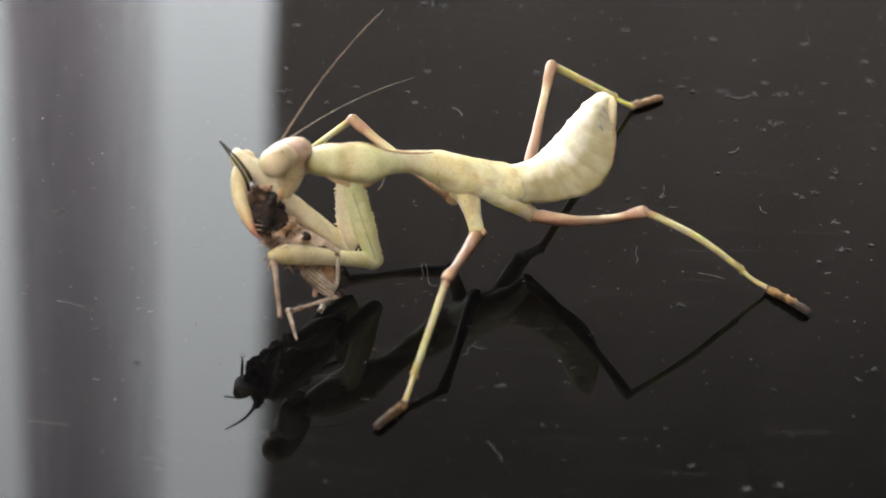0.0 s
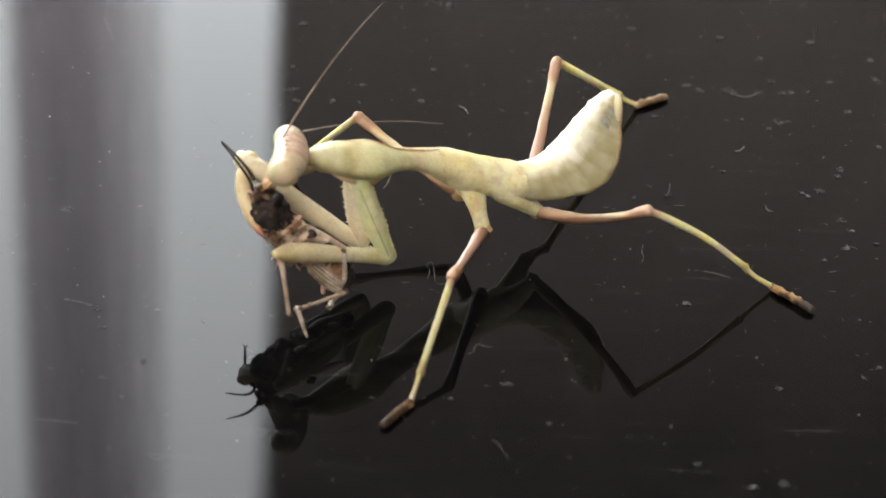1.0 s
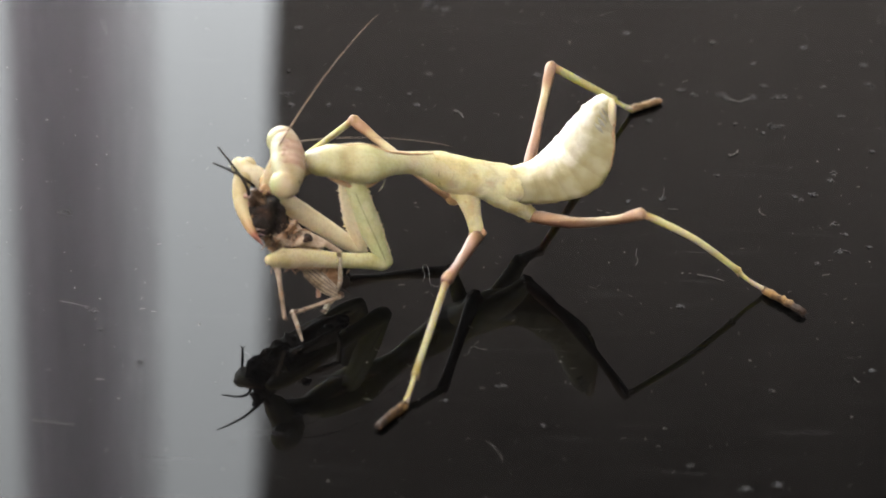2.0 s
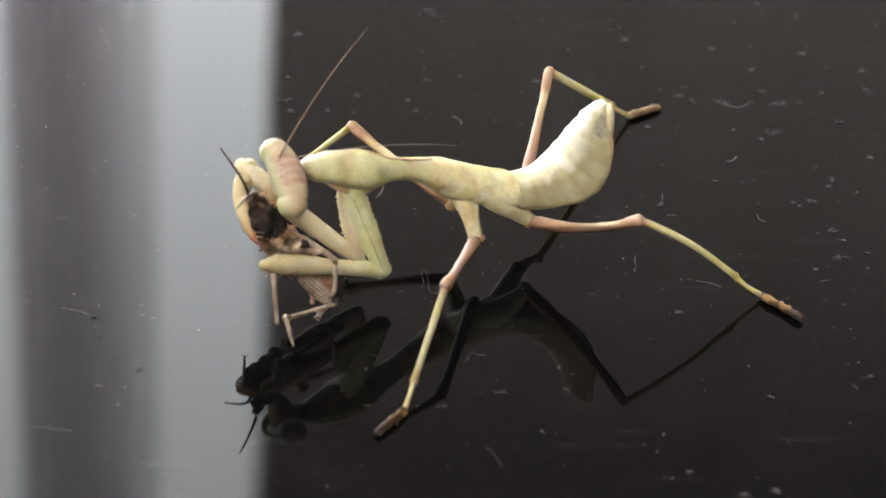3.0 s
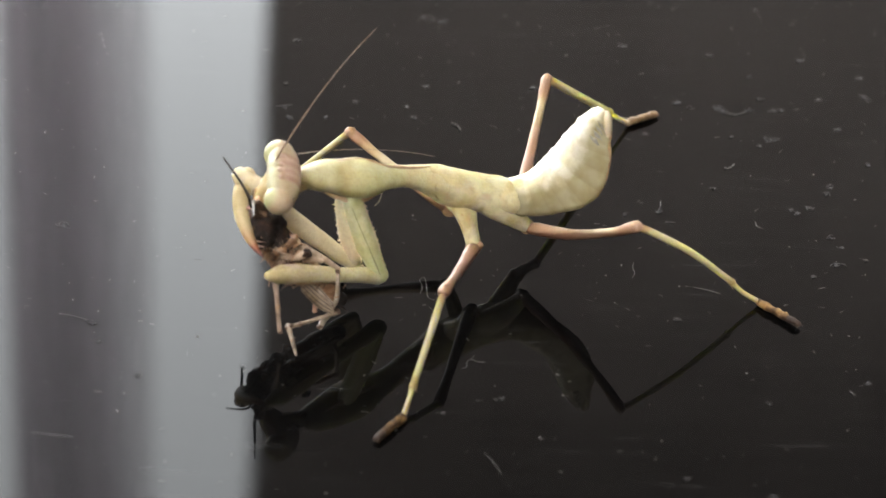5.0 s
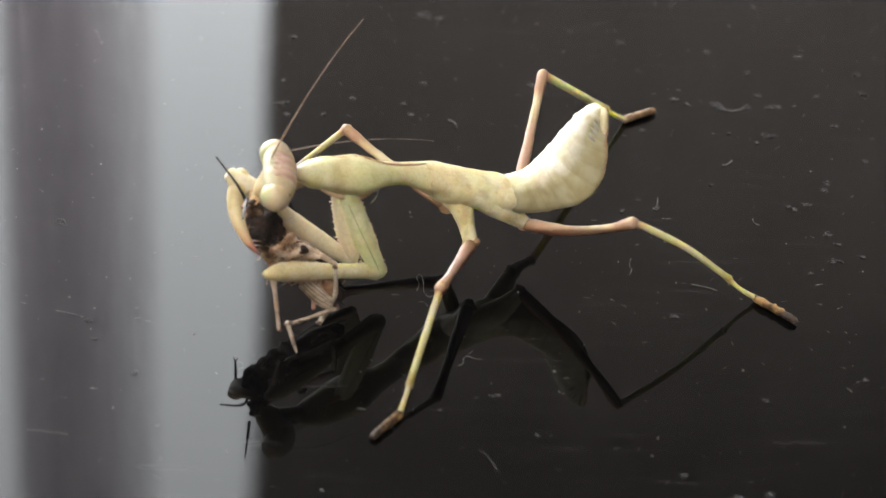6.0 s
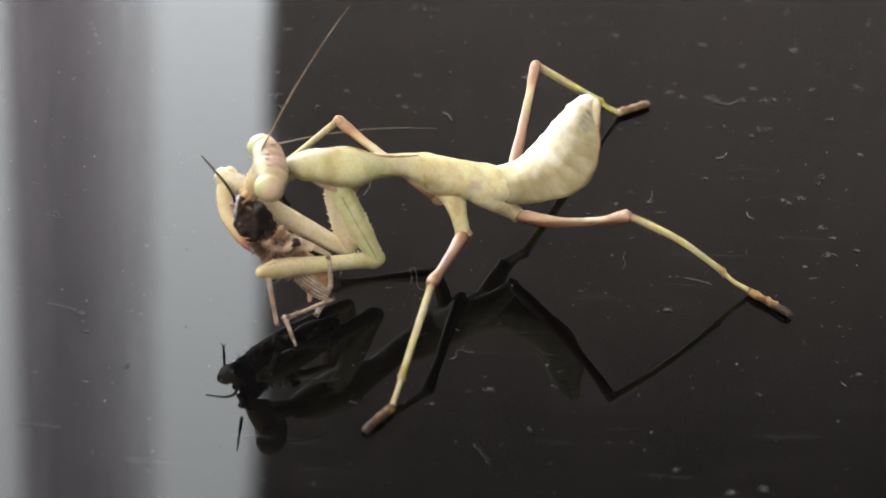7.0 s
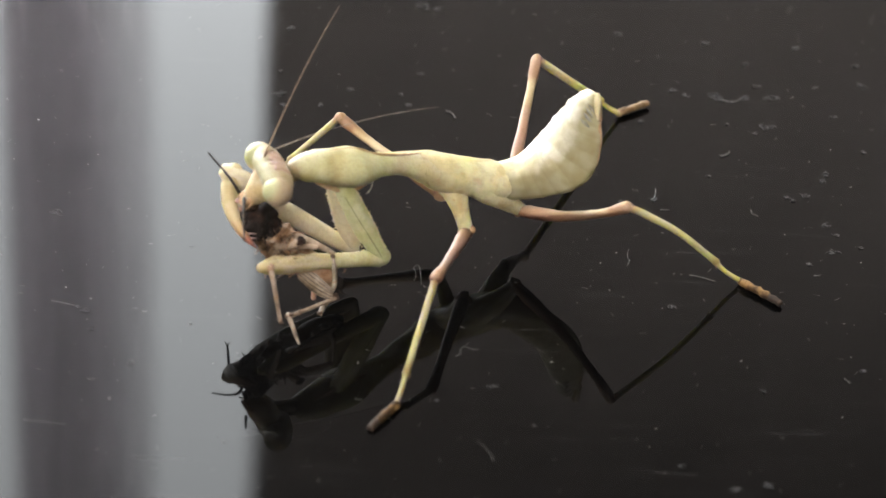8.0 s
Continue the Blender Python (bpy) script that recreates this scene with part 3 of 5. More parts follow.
def build_walking_leg(coxa_points, coxa_radii, femur_len, tibia_len, foot_vec, thick=1.0, rosy=False, banded=False, sag=0.2, shin=1.0, tone=1.0, bow=0.0, sole=None):
    """Coxa, femur, tibia with its first foot joint, and foot; the last three are moved."""
    coxa = bug("coxa", limb(own(coxa_points), coxa_radii, n=16, rough=0.05), skin_body, mantis)
    end = own(coxa_points)[-1]
    bug("trochanter", ball(bmesh.new(), end, (0.86 * thick, 0.82 * thick, 0.8 * thick), 0.35, 1.6), skin_ridge, coxa, "tan hip joint")
    L = femur_len
    blush = [(0.28, (0.40, 0.25, 0.185)), (0.5, (0.43, 0.285, 0.22)), (0.74, (0.47, 0.34, 0.255))] if rosy else [(0.2, (0.46, 0.30, 0.20)), (0.42, (0.60, 0.47, 0.31)), (0.66, (0.68, 0.60, 0.40)), (0.78, (0.58, 0.44, 0.26))]
    if banded:
        blush = [(0.3, (0.40, 0.245, 0.18)), (0.55, (0.46, 0.31, 0.21)), (0.74, (0.62, 0.53, 0.32))]
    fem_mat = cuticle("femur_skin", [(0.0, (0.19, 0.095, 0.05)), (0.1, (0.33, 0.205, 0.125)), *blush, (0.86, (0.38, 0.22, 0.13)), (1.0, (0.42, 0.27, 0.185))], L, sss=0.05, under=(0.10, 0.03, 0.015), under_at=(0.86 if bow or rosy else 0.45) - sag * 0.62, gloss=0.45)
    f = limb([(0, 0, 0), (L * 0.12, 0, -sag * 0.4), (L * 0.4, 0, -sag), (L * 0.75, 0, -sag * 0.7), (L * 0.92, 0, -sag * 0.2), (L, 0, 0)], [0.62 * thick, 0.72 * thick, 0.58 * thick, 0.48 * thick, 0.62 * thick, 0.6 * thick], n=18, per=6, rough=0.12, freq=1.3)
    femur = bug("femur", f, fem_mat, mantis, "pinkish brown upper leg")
    knee = bmesh.new()
    ball(knee, (L * 0.985, 0, 0.12), (0.7 * thick, 0.54 * thick, 0.56 * thick), 0.3, 2.6)
    bug("knee_lobe", knee, skin_ridge, femur, "tan swollen knee")
    T_ = tibia_len
    s = 0.76
    tib_mat = cuticle("tibia_skin", [(at, tuple(tone * v for v in c)) for at, c in ((0.0, TAN), (0.1, YELLOW), (0.35, (0.54, 0.50, 0.31)), (0.66, (0.48, 0.45, 0.25)), (0.75, (0.34, 0.27, 0.11)), (0.8, YELLOW), (1.0, (0.47, 0.39, 0.27)))], T_, sss=0.9, depth=0.0008)
    tibia = bug("tibia", limb([(0.1, 0, 0), (T_ * 0.1, 0, bow * 0.45), (T_ * 0.4, 0, bow), (T_ * (s - 0.05), 0, bow * 0.5), (T_ * s, 0, bow * 0.42)], [q * thick * shin for q in (0.38, 0.38, 0.36, 0.35, 0.44)], n=12, rough=0.05), tib_mat, mantis, "yellowish green lower leg")
    for y in (-0.3, 0.3):
        b = bmesh.new()
        spike(b, (T_ * s, y * 0.8, bow * 0.42 - 0.25), (T_ * (s + 0.03), y * 1.4, bow * 0.42 - 0.55), 0.09)
        bug("spur", b, skin_ridge, tibia)
    bug("first_foot_joint", limb([(T_ * s, 0, bow * 0.42), (T_ * 0.86, 0, bow * 0.1 - 0.1), (T_, 0, 0.0)], [0.27 * thick, 0.24 * thick, 0.29 * thick], n=12), tib_mat, tibia)
    V = Vector(foot_vec)
    n = 4
    tarsus = bug("tarsus", limb([V * 0, V * 0.2, V * 0.42], [0.4 * thick, 0.46 * thick, 0.38 * thick], n=12, rough=0.4, freq=2.6), sole or skin_brown, mantis, "tan foot resting on the tabletop" if sole else "brown foot resting on the tabletop")
    for k, (a, b) in enumerate(((0.38, 0.6), (0.56, 0.78), (0.74, 1.0))):
        bug("foot_joint", limb([V * a, V * ((a + b) / 2) + Vector((0, 0, 0.06)), V * b], [0.32 * thick, 0.43 * thick, 0.34 * thick], n=12, rough=0.45, freq=2.6), sole or (skin_brown if k < 2 else black_foot), tarsus)
    bug("foot_pad", ball(bmesh.new(), V * 1.02 + Vector((0, 0, -0.02)), (0.42 * thick, 0.38 * thick, 0.34 * thick), 0.25, 2.0), sole or black_foot, tarsus)
    side = V.cross(Vector((0, 0, 1))).normalized()
    for s_ in (-1, 1):
        b = bmesh.new()
        spike(b, V * 0.97 + side * 0.15 * s_, V * 1.12 + side * 0.42 * s_ + Vector((0, 0, -0.2)), 0.13)
        bug("claw", b, black_spot, tarsus)
    return femur, tibia, tarsus


black_foot = cuticle("mantis_dark_foot_tip", [(0.35, (0.02, 0.014, 0.011)), (0.65, (0.07, 0.045, 0.03))], sss=0.0, rough=0.6)


def teeth(length, rows, r, size, count, seed, start=0.1, stop=0.95):
    """Small teeth along the edges of a limb: rows gives each edge's direction round the limb."""
    rnd = random.Random(seed)
    bm = bmesh.new()
    for y, z in rows:
        for k in range(count):
            u = start + (stop - start) * (k + rnd.uniform(-0.42, 0.42)) / count
            w = r(u)
            a = Vector((u * length, y * w, z * w))
            s = size * rnd.choice((0.35, 0.6, 0.9, 1.5))
            spike(bm, a * 1.0 - Vector((0, y, z)) * 0.08, a + Vector((-0.05, y * s, z * s)), (0.10 if size < 0.15 else 0.15) * (0.7 + 0.5 * rnd.random()))
    return bm


def build_foreleg(near, coxa_len, femur_len):
    c, f = coxa_len, femur_len
    skin = skin_green if near else skin_limb
    thigh = cuticle("fore_femur_skin", [(0.0, (0.60, 0.60, 0.37)), (0.25, (0.62, 0.59, 0.38)), (0.5, (0.64, 0.59, 0.39)), (0.8, (0.61, 0.53, 0.34)), (0.95, (0.50, 0.43, 0.25))], f, mottle=0.5, depth=0.0006) if near else skin_limb
    wide = lambda u: 1.0 + (0.22 if near else 0.36) * math.sin(min(1, u * 1.15) * math.pi * 0.8)
    coxa = bug("fore_coxa", limb([(-0.3, 0, 0), (c * 0.12, 0, 0), (c * 0.35, 0, 0.05), (c * 0.62, 0, 0.05), (c * 0.86, 0.12 if near else 0, 0), (c, 0.2 if near else -0.1, 0)], [(0.9, 0.8), (wide(0.12), 1.0), (wide(0.35), 1.1), (wide(0.62), 1.1), (0.96, 1.0) if near else (0.98, 1.05), (0.9, 0.95) if near else (0.55, 0.65)], n=22, rough=0.04), skin, mantis, "broad greenish toothed upper foreleg" if near else "cream toothed upper foreleg")
    bug("teeth", teeth(c, ((1, 0.15), (-1, 0.15)), wide, 0.15 if near else 0.2, 22 if near else 17, 3 if near else 4), skin_pale, coxa, "row of small pale teeth")
    if near:
        bug("groove", limb([(c * 0.14, -0.1, 1.03), (c * 0.45, 0.12, 1.11), (c * 0.8, 0.36, 1.0), (c * 0.95, 0.42, 0.9)], [0.06, 0.08, 0.09, 0.05], n=8), groove_green, coxa, "dark green groove")
    femur = bug("fore_femur", limb([(0, 0, 0 if near else -0.3), (f * 0.1, 0, 0.02 if near else -0.5), (f * 0.3, 0, 0.0 if near else -0.5), (f * 0.55, 0, 0.08 if near else -0.6), (f * 0.75, 0, 0.12 if near else -0.4), (f * 0.88, 0, 0.05), (f * 0.96, 0, -0.05), (f * (1.03 if near else 1.0), 0, -0.15)],
        [(1.0, 1.0), (0.92, 0.92), (0.82, 0.82), (0.9, 0.9), (1.0, 1.05), (1.0, 1.05), (0.90, 0.90), (0.58, 0.52)] if near else [(0.7, 0.7), (0.8, 0.85), (0.95, 1.0), (1.08, 1.12), (1.08, 1.12), (1.05, 1.08), (1.02, 1.05), (1.0, 1.05)], n=20, rough=0.07), thigh, mantis, "thick foreleg gripping the cricket")
    spines = bmesh.new()
    rnd = random.Random(5)
    for k in range(12):
        u = 0.3 + 0.6 * k / 12
        spike(spines, (u * f, rnd.choice((-0.35, 0.35)), -0.95), (u * f + 0.1, rnd.uniform(-0.5, 0.5), -1.55 - 0.35 * (k % 2)), 0.13)
    bug("spines", spines, skin_antenna, femur)
    if near:
        bug("knee_hump", limb([(f * 0.86, 0.1, 0.62), (f * 0.935, 0.0, 0.86), (f * 1.0, 0.0, 0.3)], [0.35, 0.36, 0.25], n=12), thigh, femur)
        elbow = ball(bmesh.new(), (-0.1, 0, 0.1), (1.15, 0.98, 1.05), 0.05, 1.0)
        bug("trochanter", elbow, skin_green, femur)
    bug("knee_lobe", ball(bmesh.new(), (f * 1.03, 0, -0.12), (0.42, 0.32, 0.3) if near else (0.98, 0.85, 0.92), 0.3, 1.6), skin_ridge if near else skin_cercus, femur)
    spot = bmesh.new()
    ball(spot, (f * 0.9, -0.7 if near else -0.95, -0.55), (0.3, 0.2, 0.2), cuts=2)
    bug("black_mark", spot, black_spot, femur)
    if near:
        shin = bug("fore_tibia", limb([(f * 0.98, 0.1, -0.2), (f * 0.9, 0.4, -0.42), (f * 0.74, 0.55, -0.5), (f * 0.58, 0.55, -0.42), (f * 0.5, 0.45, -0.3)], [0.34, 0.36, 0.3, 0.22, 0.1], n=12), skin_ridge, femur, "brown clasping lower foreleg")
    return coxa, femur


groove_green = cuticle("mantis_groove_skin", [(0.3, (0.30, 0.31, 0.15)), (0.7, (0.42, 0.42, 0.23))], sss=0.2)


def build_far_tibia(length):
    L = length
    m = cuticle("fore_tibia_skin", [(0.0, (0.58, 0.50, 0.30)), (0.62, (0.52, 0.43, 0.25)), (0.80, (0.45, 0.31, 0.17)), (0.92, (0.30, 0.12, 0.07)), (1.0, (0.14, 0.05, 0.035))], L, sss=0.15, depth=0.0003)
    tibia = bug("fore_tibia", limb([(-0.6, 0, 0), (L * 0.12, 0, 0.75), (L * 0.4, 0, 1.15), (L * 0.7, 0, 0.75), (L * 0.9, 0, 0.2), (L * 1.06, 0, -0.55)], [0.95, 0.98, 0.85, 0.62, 0.35, 0.07], n=16, rough=0.04), m, mantis, "curved lower foreleg with a reddish claw")
    for k in range(9):
        u = 0.36 + 0.066 * k
        b = bmesh.new()
        z = 0.35 - 1.1 * (u - 0.36)
        spike(b, (L * u, -0.1, z + 0.15), (L * u + 0.35, -0.15, z - 0.75 - 0.1 * (k % 2)), 0.1)
        bug("spine", b, skin_claw, tibia)
    foot = bug("fore_tarsus", limb([(0.3, 0.0, 0.9), (-0.6, -0.85, 1.0), (-1.6, -1.7, 1.02), (-2.4, -2.5, 1.1)], [0.16, 0.15, 0.16, 0.1], n=8, rough=0.3, freq=2.5), skin_antenna, tibia, "thin brown foot held up")
    for s in (-1, 1):
        b = bmesh.new()
        spike(b, (-2.35, -2.45, 1.1), (-2.7, -2.95, 1.1 + 0.42 * s), 0.08)
        bug("claw", b, skin_antenna, foot)
    return tibia


build_trunk()
build_abdomen()
head = build_head()
antenna_far, antenna_near = build_antenna(19.0, 1.2, skin_antenna), build_antenna(20.25, 0.9, skin_antenna_pale, 0.66)

hind_near = build_walking_leg([(4.5, -1.5, 9.0), (6.1, -1.75, 7.85), (7.6, -1.6, 6.5), (9.22, -1.10, 4.87)], [2.0, 1.72, 1.25, 0.76], 16.75, 18.55, (3.78, -3.81, -0.05), sag=0.9, tone=1.2, bow=0.75)
mid_near = build_walking_leg([(1.6, -1.9, 9.9), (2.1, -2.75, 8.5), (2.75, -3.85, 6.77), (3.41, -4.64, 4.43)], [2.0, 1.5, 0.98, 0.78], 13.60, 14.80, (-2.43, -3.50, -0.05), 1.05, rosy=True, tone=0.88)
hind_far = build_walking_leg([(6.09, 0.41, 8.48), (7.29, 1.98, 6.88), (8.39, 3.33, 5.28)], [1.3, 1.15, 0.75], 15.99, 19.52, (3.37, 2.17, -0.05), banded=True, shin=1.2, tone=1.6, sole=skin_tan)
mid_far = build_walking_leg([(2.15, -0.43, 8.85), (1.46, 0.49, 6.97), (0.72, 1.11, 5.27)], [1.0, 0.8, 0.6], 14.15, 14.02, (-1.8, -2.2, 0.0))
fore_near = build_foreleg(True, 10.93, 13.85)
fore_far = build_foreleg(False, 8.45, 16.1)
shin_far = build_far_tibia(8.4)

# ---- the cricket ----
HELD = (-15.75, -12.31, 7.85)


def prey(points):
    return [(x - HELD[0], y - HELD[1], z - HELD[2]) for x, y, z in points]


cricket = tagged(empty("cricket", *HELD), "half-eaten dark brown cricket held in the mantis's forelegs", "cricket")


def build_cricket():
    hd = bmesh.new()
    ball(hd, prey([(-19.2, -11.6, 10.6)])[0], (2.25, 2.1, 2.25), 0.24, 0.9, 5)
    pit = random.Random(8)
    for v in hd.verts:
        v.co += Vector((pit.uniform(-1, 1), pit.uniform(-1, 1), pit.uniform(-1, 1))) * 0.07
    ball(hd, prey([(-18.2, -11.9, 9.7)])[0], (1.6, 1.6, 1.55), 0.3, 1.2, 5)
    for k in range(200):
        w = Vector((pit.gauss(0, 1), pit.gauss(-0.3, 1), pit.gauss(0, 1))).normalized()
        a = Vector(prey([(-19.0, -11.7, 10.4)])[0]) + w * 2.0
        spike(hd, a, a + (w + Vector((pit.gauss(0, 0.7), pit.gauss(0, 0.7), pit.gauss(0, 0.7)))) * pit.uniform(0.1, 0.28), 0.11, 4)
    hd = bug("head", hd, prey_black, cricket, "chewed glossy black head")
    fl = bmesh.new()
    for x, y, z, r in ((-20.54, -10.94, 12.74, 0.54), (-19.84, -10.68, 13.02, 0.47), (-18.91, -10.20, 12.65, 0.58), (-20.59, -11.43, 11.89, 0.43), (-19.40, -11.24, 12.45, 0.36)):
        ball(fl, prey([(x, y, z)])[0], (r * 1.3, r * 0.8, r * 0.6), 0.9, 2.2, 4)
    bug("mouthparts", fl, prey_pink, hd, "torn pinkish flesh")
    bug("face_plate", limb(prey([(-19.3, -11.5, 11.6), (-19.7, -11.9, 12.9), (-20.05, -12.35, 14.2)]), [1.0, 0.75, 0.4], n=24, per=8, rough=0.9, freq=1.9), prey_joint, hd, "dark torn face plate")
    for pts in ([(-19.90, -12.06, 12.36), (-19.28, -12.61, 12.07), (-18.45, -12.58, 11.89)], [(-20.67, -11.91, 11.42), (-20.43, -12.49, 10.67), (-19.99, -12.71, 10.20)]):
        bug("palp", limb(prey(pts), [0.1, 0.12, 0.06], n=8), prey_pink, hd)
    bug("antenna", limb(prey([(-20.63, -11.07, 12.55), (-20.91, -10.79, 13.96), (-21.90, -9.76, 15.28), (-23.83, -7.62, 16.84)]), [0.2, 0.17, 0.14, 0.08], n=8), black_spot, cricket, "thin black antenna")
    thorax = bmesh.new()
    sweep(thorax, prey([(-18.76, -11.32, 9.73), (-17.79, -11.77, 8.61), (-16.62, -11.97, 7.39), (-15.46, -12.17, 6.36)]), [1.5, 1.85, 1.9, 1.6], n=36, per=10, rough=0.5, freq=1.3)
    thorax = bug("thorax", thorax, prey_brown, cricket, "torn brown shell")
    rnd = random.Random(11)
    for k in range(56):
        a = Vector(prey([(-16.93 + rnd.uniform(-1.7, 1.7), -13.22 + rnd.uniform(-0.5, 0.6), 7.76 + rnd.uniform(-1.8, 1.8))])[0])
        q = rnd.uniform(0.04, 0.13)
        w = Vector((rnd.uniform(-0.4, 1), rnd.uniform(-0.6, 0.2), rnd.uniform(-1, 0.3))).normalized()
        bug("shell_flake", limb([a, a + w * 0.8, a + w * 1.5 + Vector((0, -0.2, 0))], [(q, 0.11), (q * 0.8, 0.1), (0.06, 0.04)], n=8, rough=0.4, freq=3.0), (prey_brown, prey_tan, prey_tan, prey_brown, prey_grey)[k % 5], thorax)
    ab = bug("abdomen", limb(prey([(-15.77, -12.07, 6.55), (-14.29, -12.15, 4.96), (-12.92, -12.22, 3.55), (-11.66, -12.18, 2.34)]), [1.5, 1.55, 1.3, 0.75], n=18, per=6, rough=0.15, freq=1.4), prey_brown, cricket)
    for k in range(19):
        o = -1.35 + 0.14 * k
        bug("wing_vein", limb(prey([(-15.29, -14.54 + 0.07 * k, 5.62 + o * 0.5), (-13.61, -14.84 + 0.07 * k, 4.03 + o * 0.7), (-11.84, -14.55, 2.63 + o * 0.6)]), [(0.05, 0.05), (0.08, 0.06), (0.05, 0.04)], n=6, rough=0.3), (prey_grey, prey_joint, prey_grey, prey_tan)[k % 4], ab, "grey wing strip" if k == 0 else "")
    for dy in (-0.5, 0.6):
        bug("cercus", limb(prey([(-11.77, -12.18 + dy, 2.34), (-10.94, -12.37 + dy * 1.6, 1.78), (-10.33, -12.57 + dy * 2, 1.59)]), [0.16, 0.12, 0.04], n=8), prey_black, ab)
    tip = bmesh.new()
    ball(tip, prey([(-11.37, -12.28, 2.43)])[0], (0.8, 0.7, 0.85), 0.3, 1.5, 3)
    bug("abdomen_tip", tip, prey_black, ab, "black hind end")

    def leg(name, pts, radii, mat, label=""):
        return bug(name, limb(prey(pts), radii, n=10, rough=0.12, freq=2.5), mat, cricket, label)

    fuzz = bmesh.new()
    for k in range(760):
        u = rnd.random()
        c = Vector(prey([(-18.4, -12.6, 9.2)])[0]).lerp(Vector(prey([(-15.9, -13.1, 7.3)])[0]), u)
        w = Vector((rnd.gauss(0, 1), rnd.gauss(-0.6, 0.6), rnd.gauss(0, 1))).normalized()
        a = c + w * rnd.uniform(0.7, 1.3)
        spike(fuzz, a, a + (w + Vector((rnd.gauss(0, 0.8), rnd.gauss(0, 0.5), rnd.gauss(0, 0.8)))) * rnd.uniform(0.25, 0.75), 0.035, 4)
    tagged(bug("fuzz", fuzz, prey_tan, thorax, "frayed tan fibres"), kind="stuff")
    rags = bmesh.new()
    for k in range(150):
        u = rnd.random()
        c = Vector(prey([(-18.2, -12.9, 9.0)])[0]).lerp(Vector(prey([(-16.1, -13.2, 7.5)])[0]), u)
        w = Vector((rnd.gauss(0, 1), rnd.gauss(-0.5, 0.6), rnd.gauss(0, 1))).normalized()
        a = c + w * rnd.uniform(0.8, 1.5)
        spike(rags, a, a + (w * 0.6 + Vector((rnd.gauss(0, 0.8), rnd.gauss(0, 0.5), rnd.gauss(-0.3, 0.8)))) * rnd.uniform(0.3, 0.8), 0.07, 4)
    tagged(bug("torn_tissue", rags, prey_joint, thorax, "dark brown torn shreds"), kind="stuff")

    def spined(ob, pts, count, seed):
        r2 = random.Random(seed)
        q = [Vector(v) for v in prey(pts)]
        bm = bmesh.new()
        for k in range(count):
            u = (k + 0.5) / count * (len(q) - 1)
            a = q[int(u)].lerp(q[int(u) + 1], u - int(u))
            w = (q[-1] - q[0]).normalized()
            side = w.orthogonal().normalized()
            side.rotate(Quaternion(w, r2.uniform(0, 6.28)))
            spike(bm, a + side * 0.15, a + side * 0.48 + w * 0.3, 0.035, 5)
        bug("spines", bm, prey_grey, ob)

    hip = leg("hind_femur", [(-15.87, -12.7, 9.2), (-14.54, -13.06, 8.97), (-12.77, -13.26, 8.0), (-11.43, -13.5, 7.1)], [0.38, 0.42, 0.34, 0.25], prey_tan, "tan thick hind thigh")
    hind_shin = leg("hind_tibia", [(-11.43, -13.56, 7.01), (-11.45, -13.94, 5.14), (-11.59, -14.08, 3.37), (-12.15, -14.12, 2.24)], [0.2, 0.24, 0.25, 0.18], prey_grey, "pale grey hind shin")
    spined(hind_shin, [(-11.43, -13.56, 7.01), (-11.45, -13.94, 5.14), (-11.59, -14.08, 3.37), (-12.15, -14.12, 2.24)], 8, 31)
    shin = leg("shin", [(-11.43, -13.98, 1.78), (-13.34, -15.53, 2.05), (-15.15, -16.96, 2.33), (-16.27, -17.80, 2.52)], [0.25, 0.22, 0.21, 0.26], prey_tan, "pale straight shin")
    spined(shin, [(-11.43, -13.98, 1.78), (-13.34, -15.53, 2.05), (-15.15, -16.96, 2.33), (-16.27, -17.80, 2.52)], 7, 32)
    foot = leg("foot", [(-16.47, -17.81, 2.61), (-16.12, -18.60, 1.68), (-15.78, -19.38, 0.93), (-15.56, -19.94, 0.42)], [0.3, 0.22, 0.2, 0.1], prey_grey, "greyish brown foot")
    spined(foot, [(-16.47, -17.81, 2.61), (-16.12, -18.60, 1.68), (-15.78, -19.38, 0.93), (-15.56, -19.94, 0.42)], 5, 34)
    front_shin = leg("front_shin", [(-17.90, -15.99, 7.10), (-17.73, -16.69, 5.79), (-17.55, -17.50, 4.01), (-17.36, -18.19, 2.14)], [0.34, 0.26, 0.23, 0.2], prey_tan, "brown front shin hanging down")
    spined(front_shin, [(-17.90, -15.99, 7.10), (-17.73, -16.69, 5.79), (-17.55, -17.50, 4.01), (-17.36, -18.19, 2.14)], 8, 33)
    leg("middle_shin", [(-13.67, -13.36, 4.86), (-13.72, -14.06, 3.65), (-13.86, -14.76, 2.43)], [0.28, 0.26, 0.25], prey_pink, "pinkish middle shin")
    leg("middle_foot", [(-12.52, -14.48, 1.59), (-13.10, -15.18, 1.12), (-13.19, -15.64, 0.84)], [0.28, 0.3, 0.14], prey_grey)
    joint = leg("front_thigh", [(-17.16, -13.66, 8.32), (-15.85, -14.05, 8.70), (-14.96, -14.10, 9.26)], [0.35, 0.34, 0.45], prey_tan)
    b = ball(bmesh.new(), prey([(-14.76, -14.20, 9.35)])[0], (0.5, 0.42, 0.52), 0.7, 2.4, 4)
    leg("middle_thigh", [(-15.40, -13.1, 7.9), (-14.20, -13.5, 8.3), (-13.2, -13.6, 8.1)], [0.35, 0.36, 0.25], prey_tan)
    bug("knee", b, prey_black, joint, "dark knee")
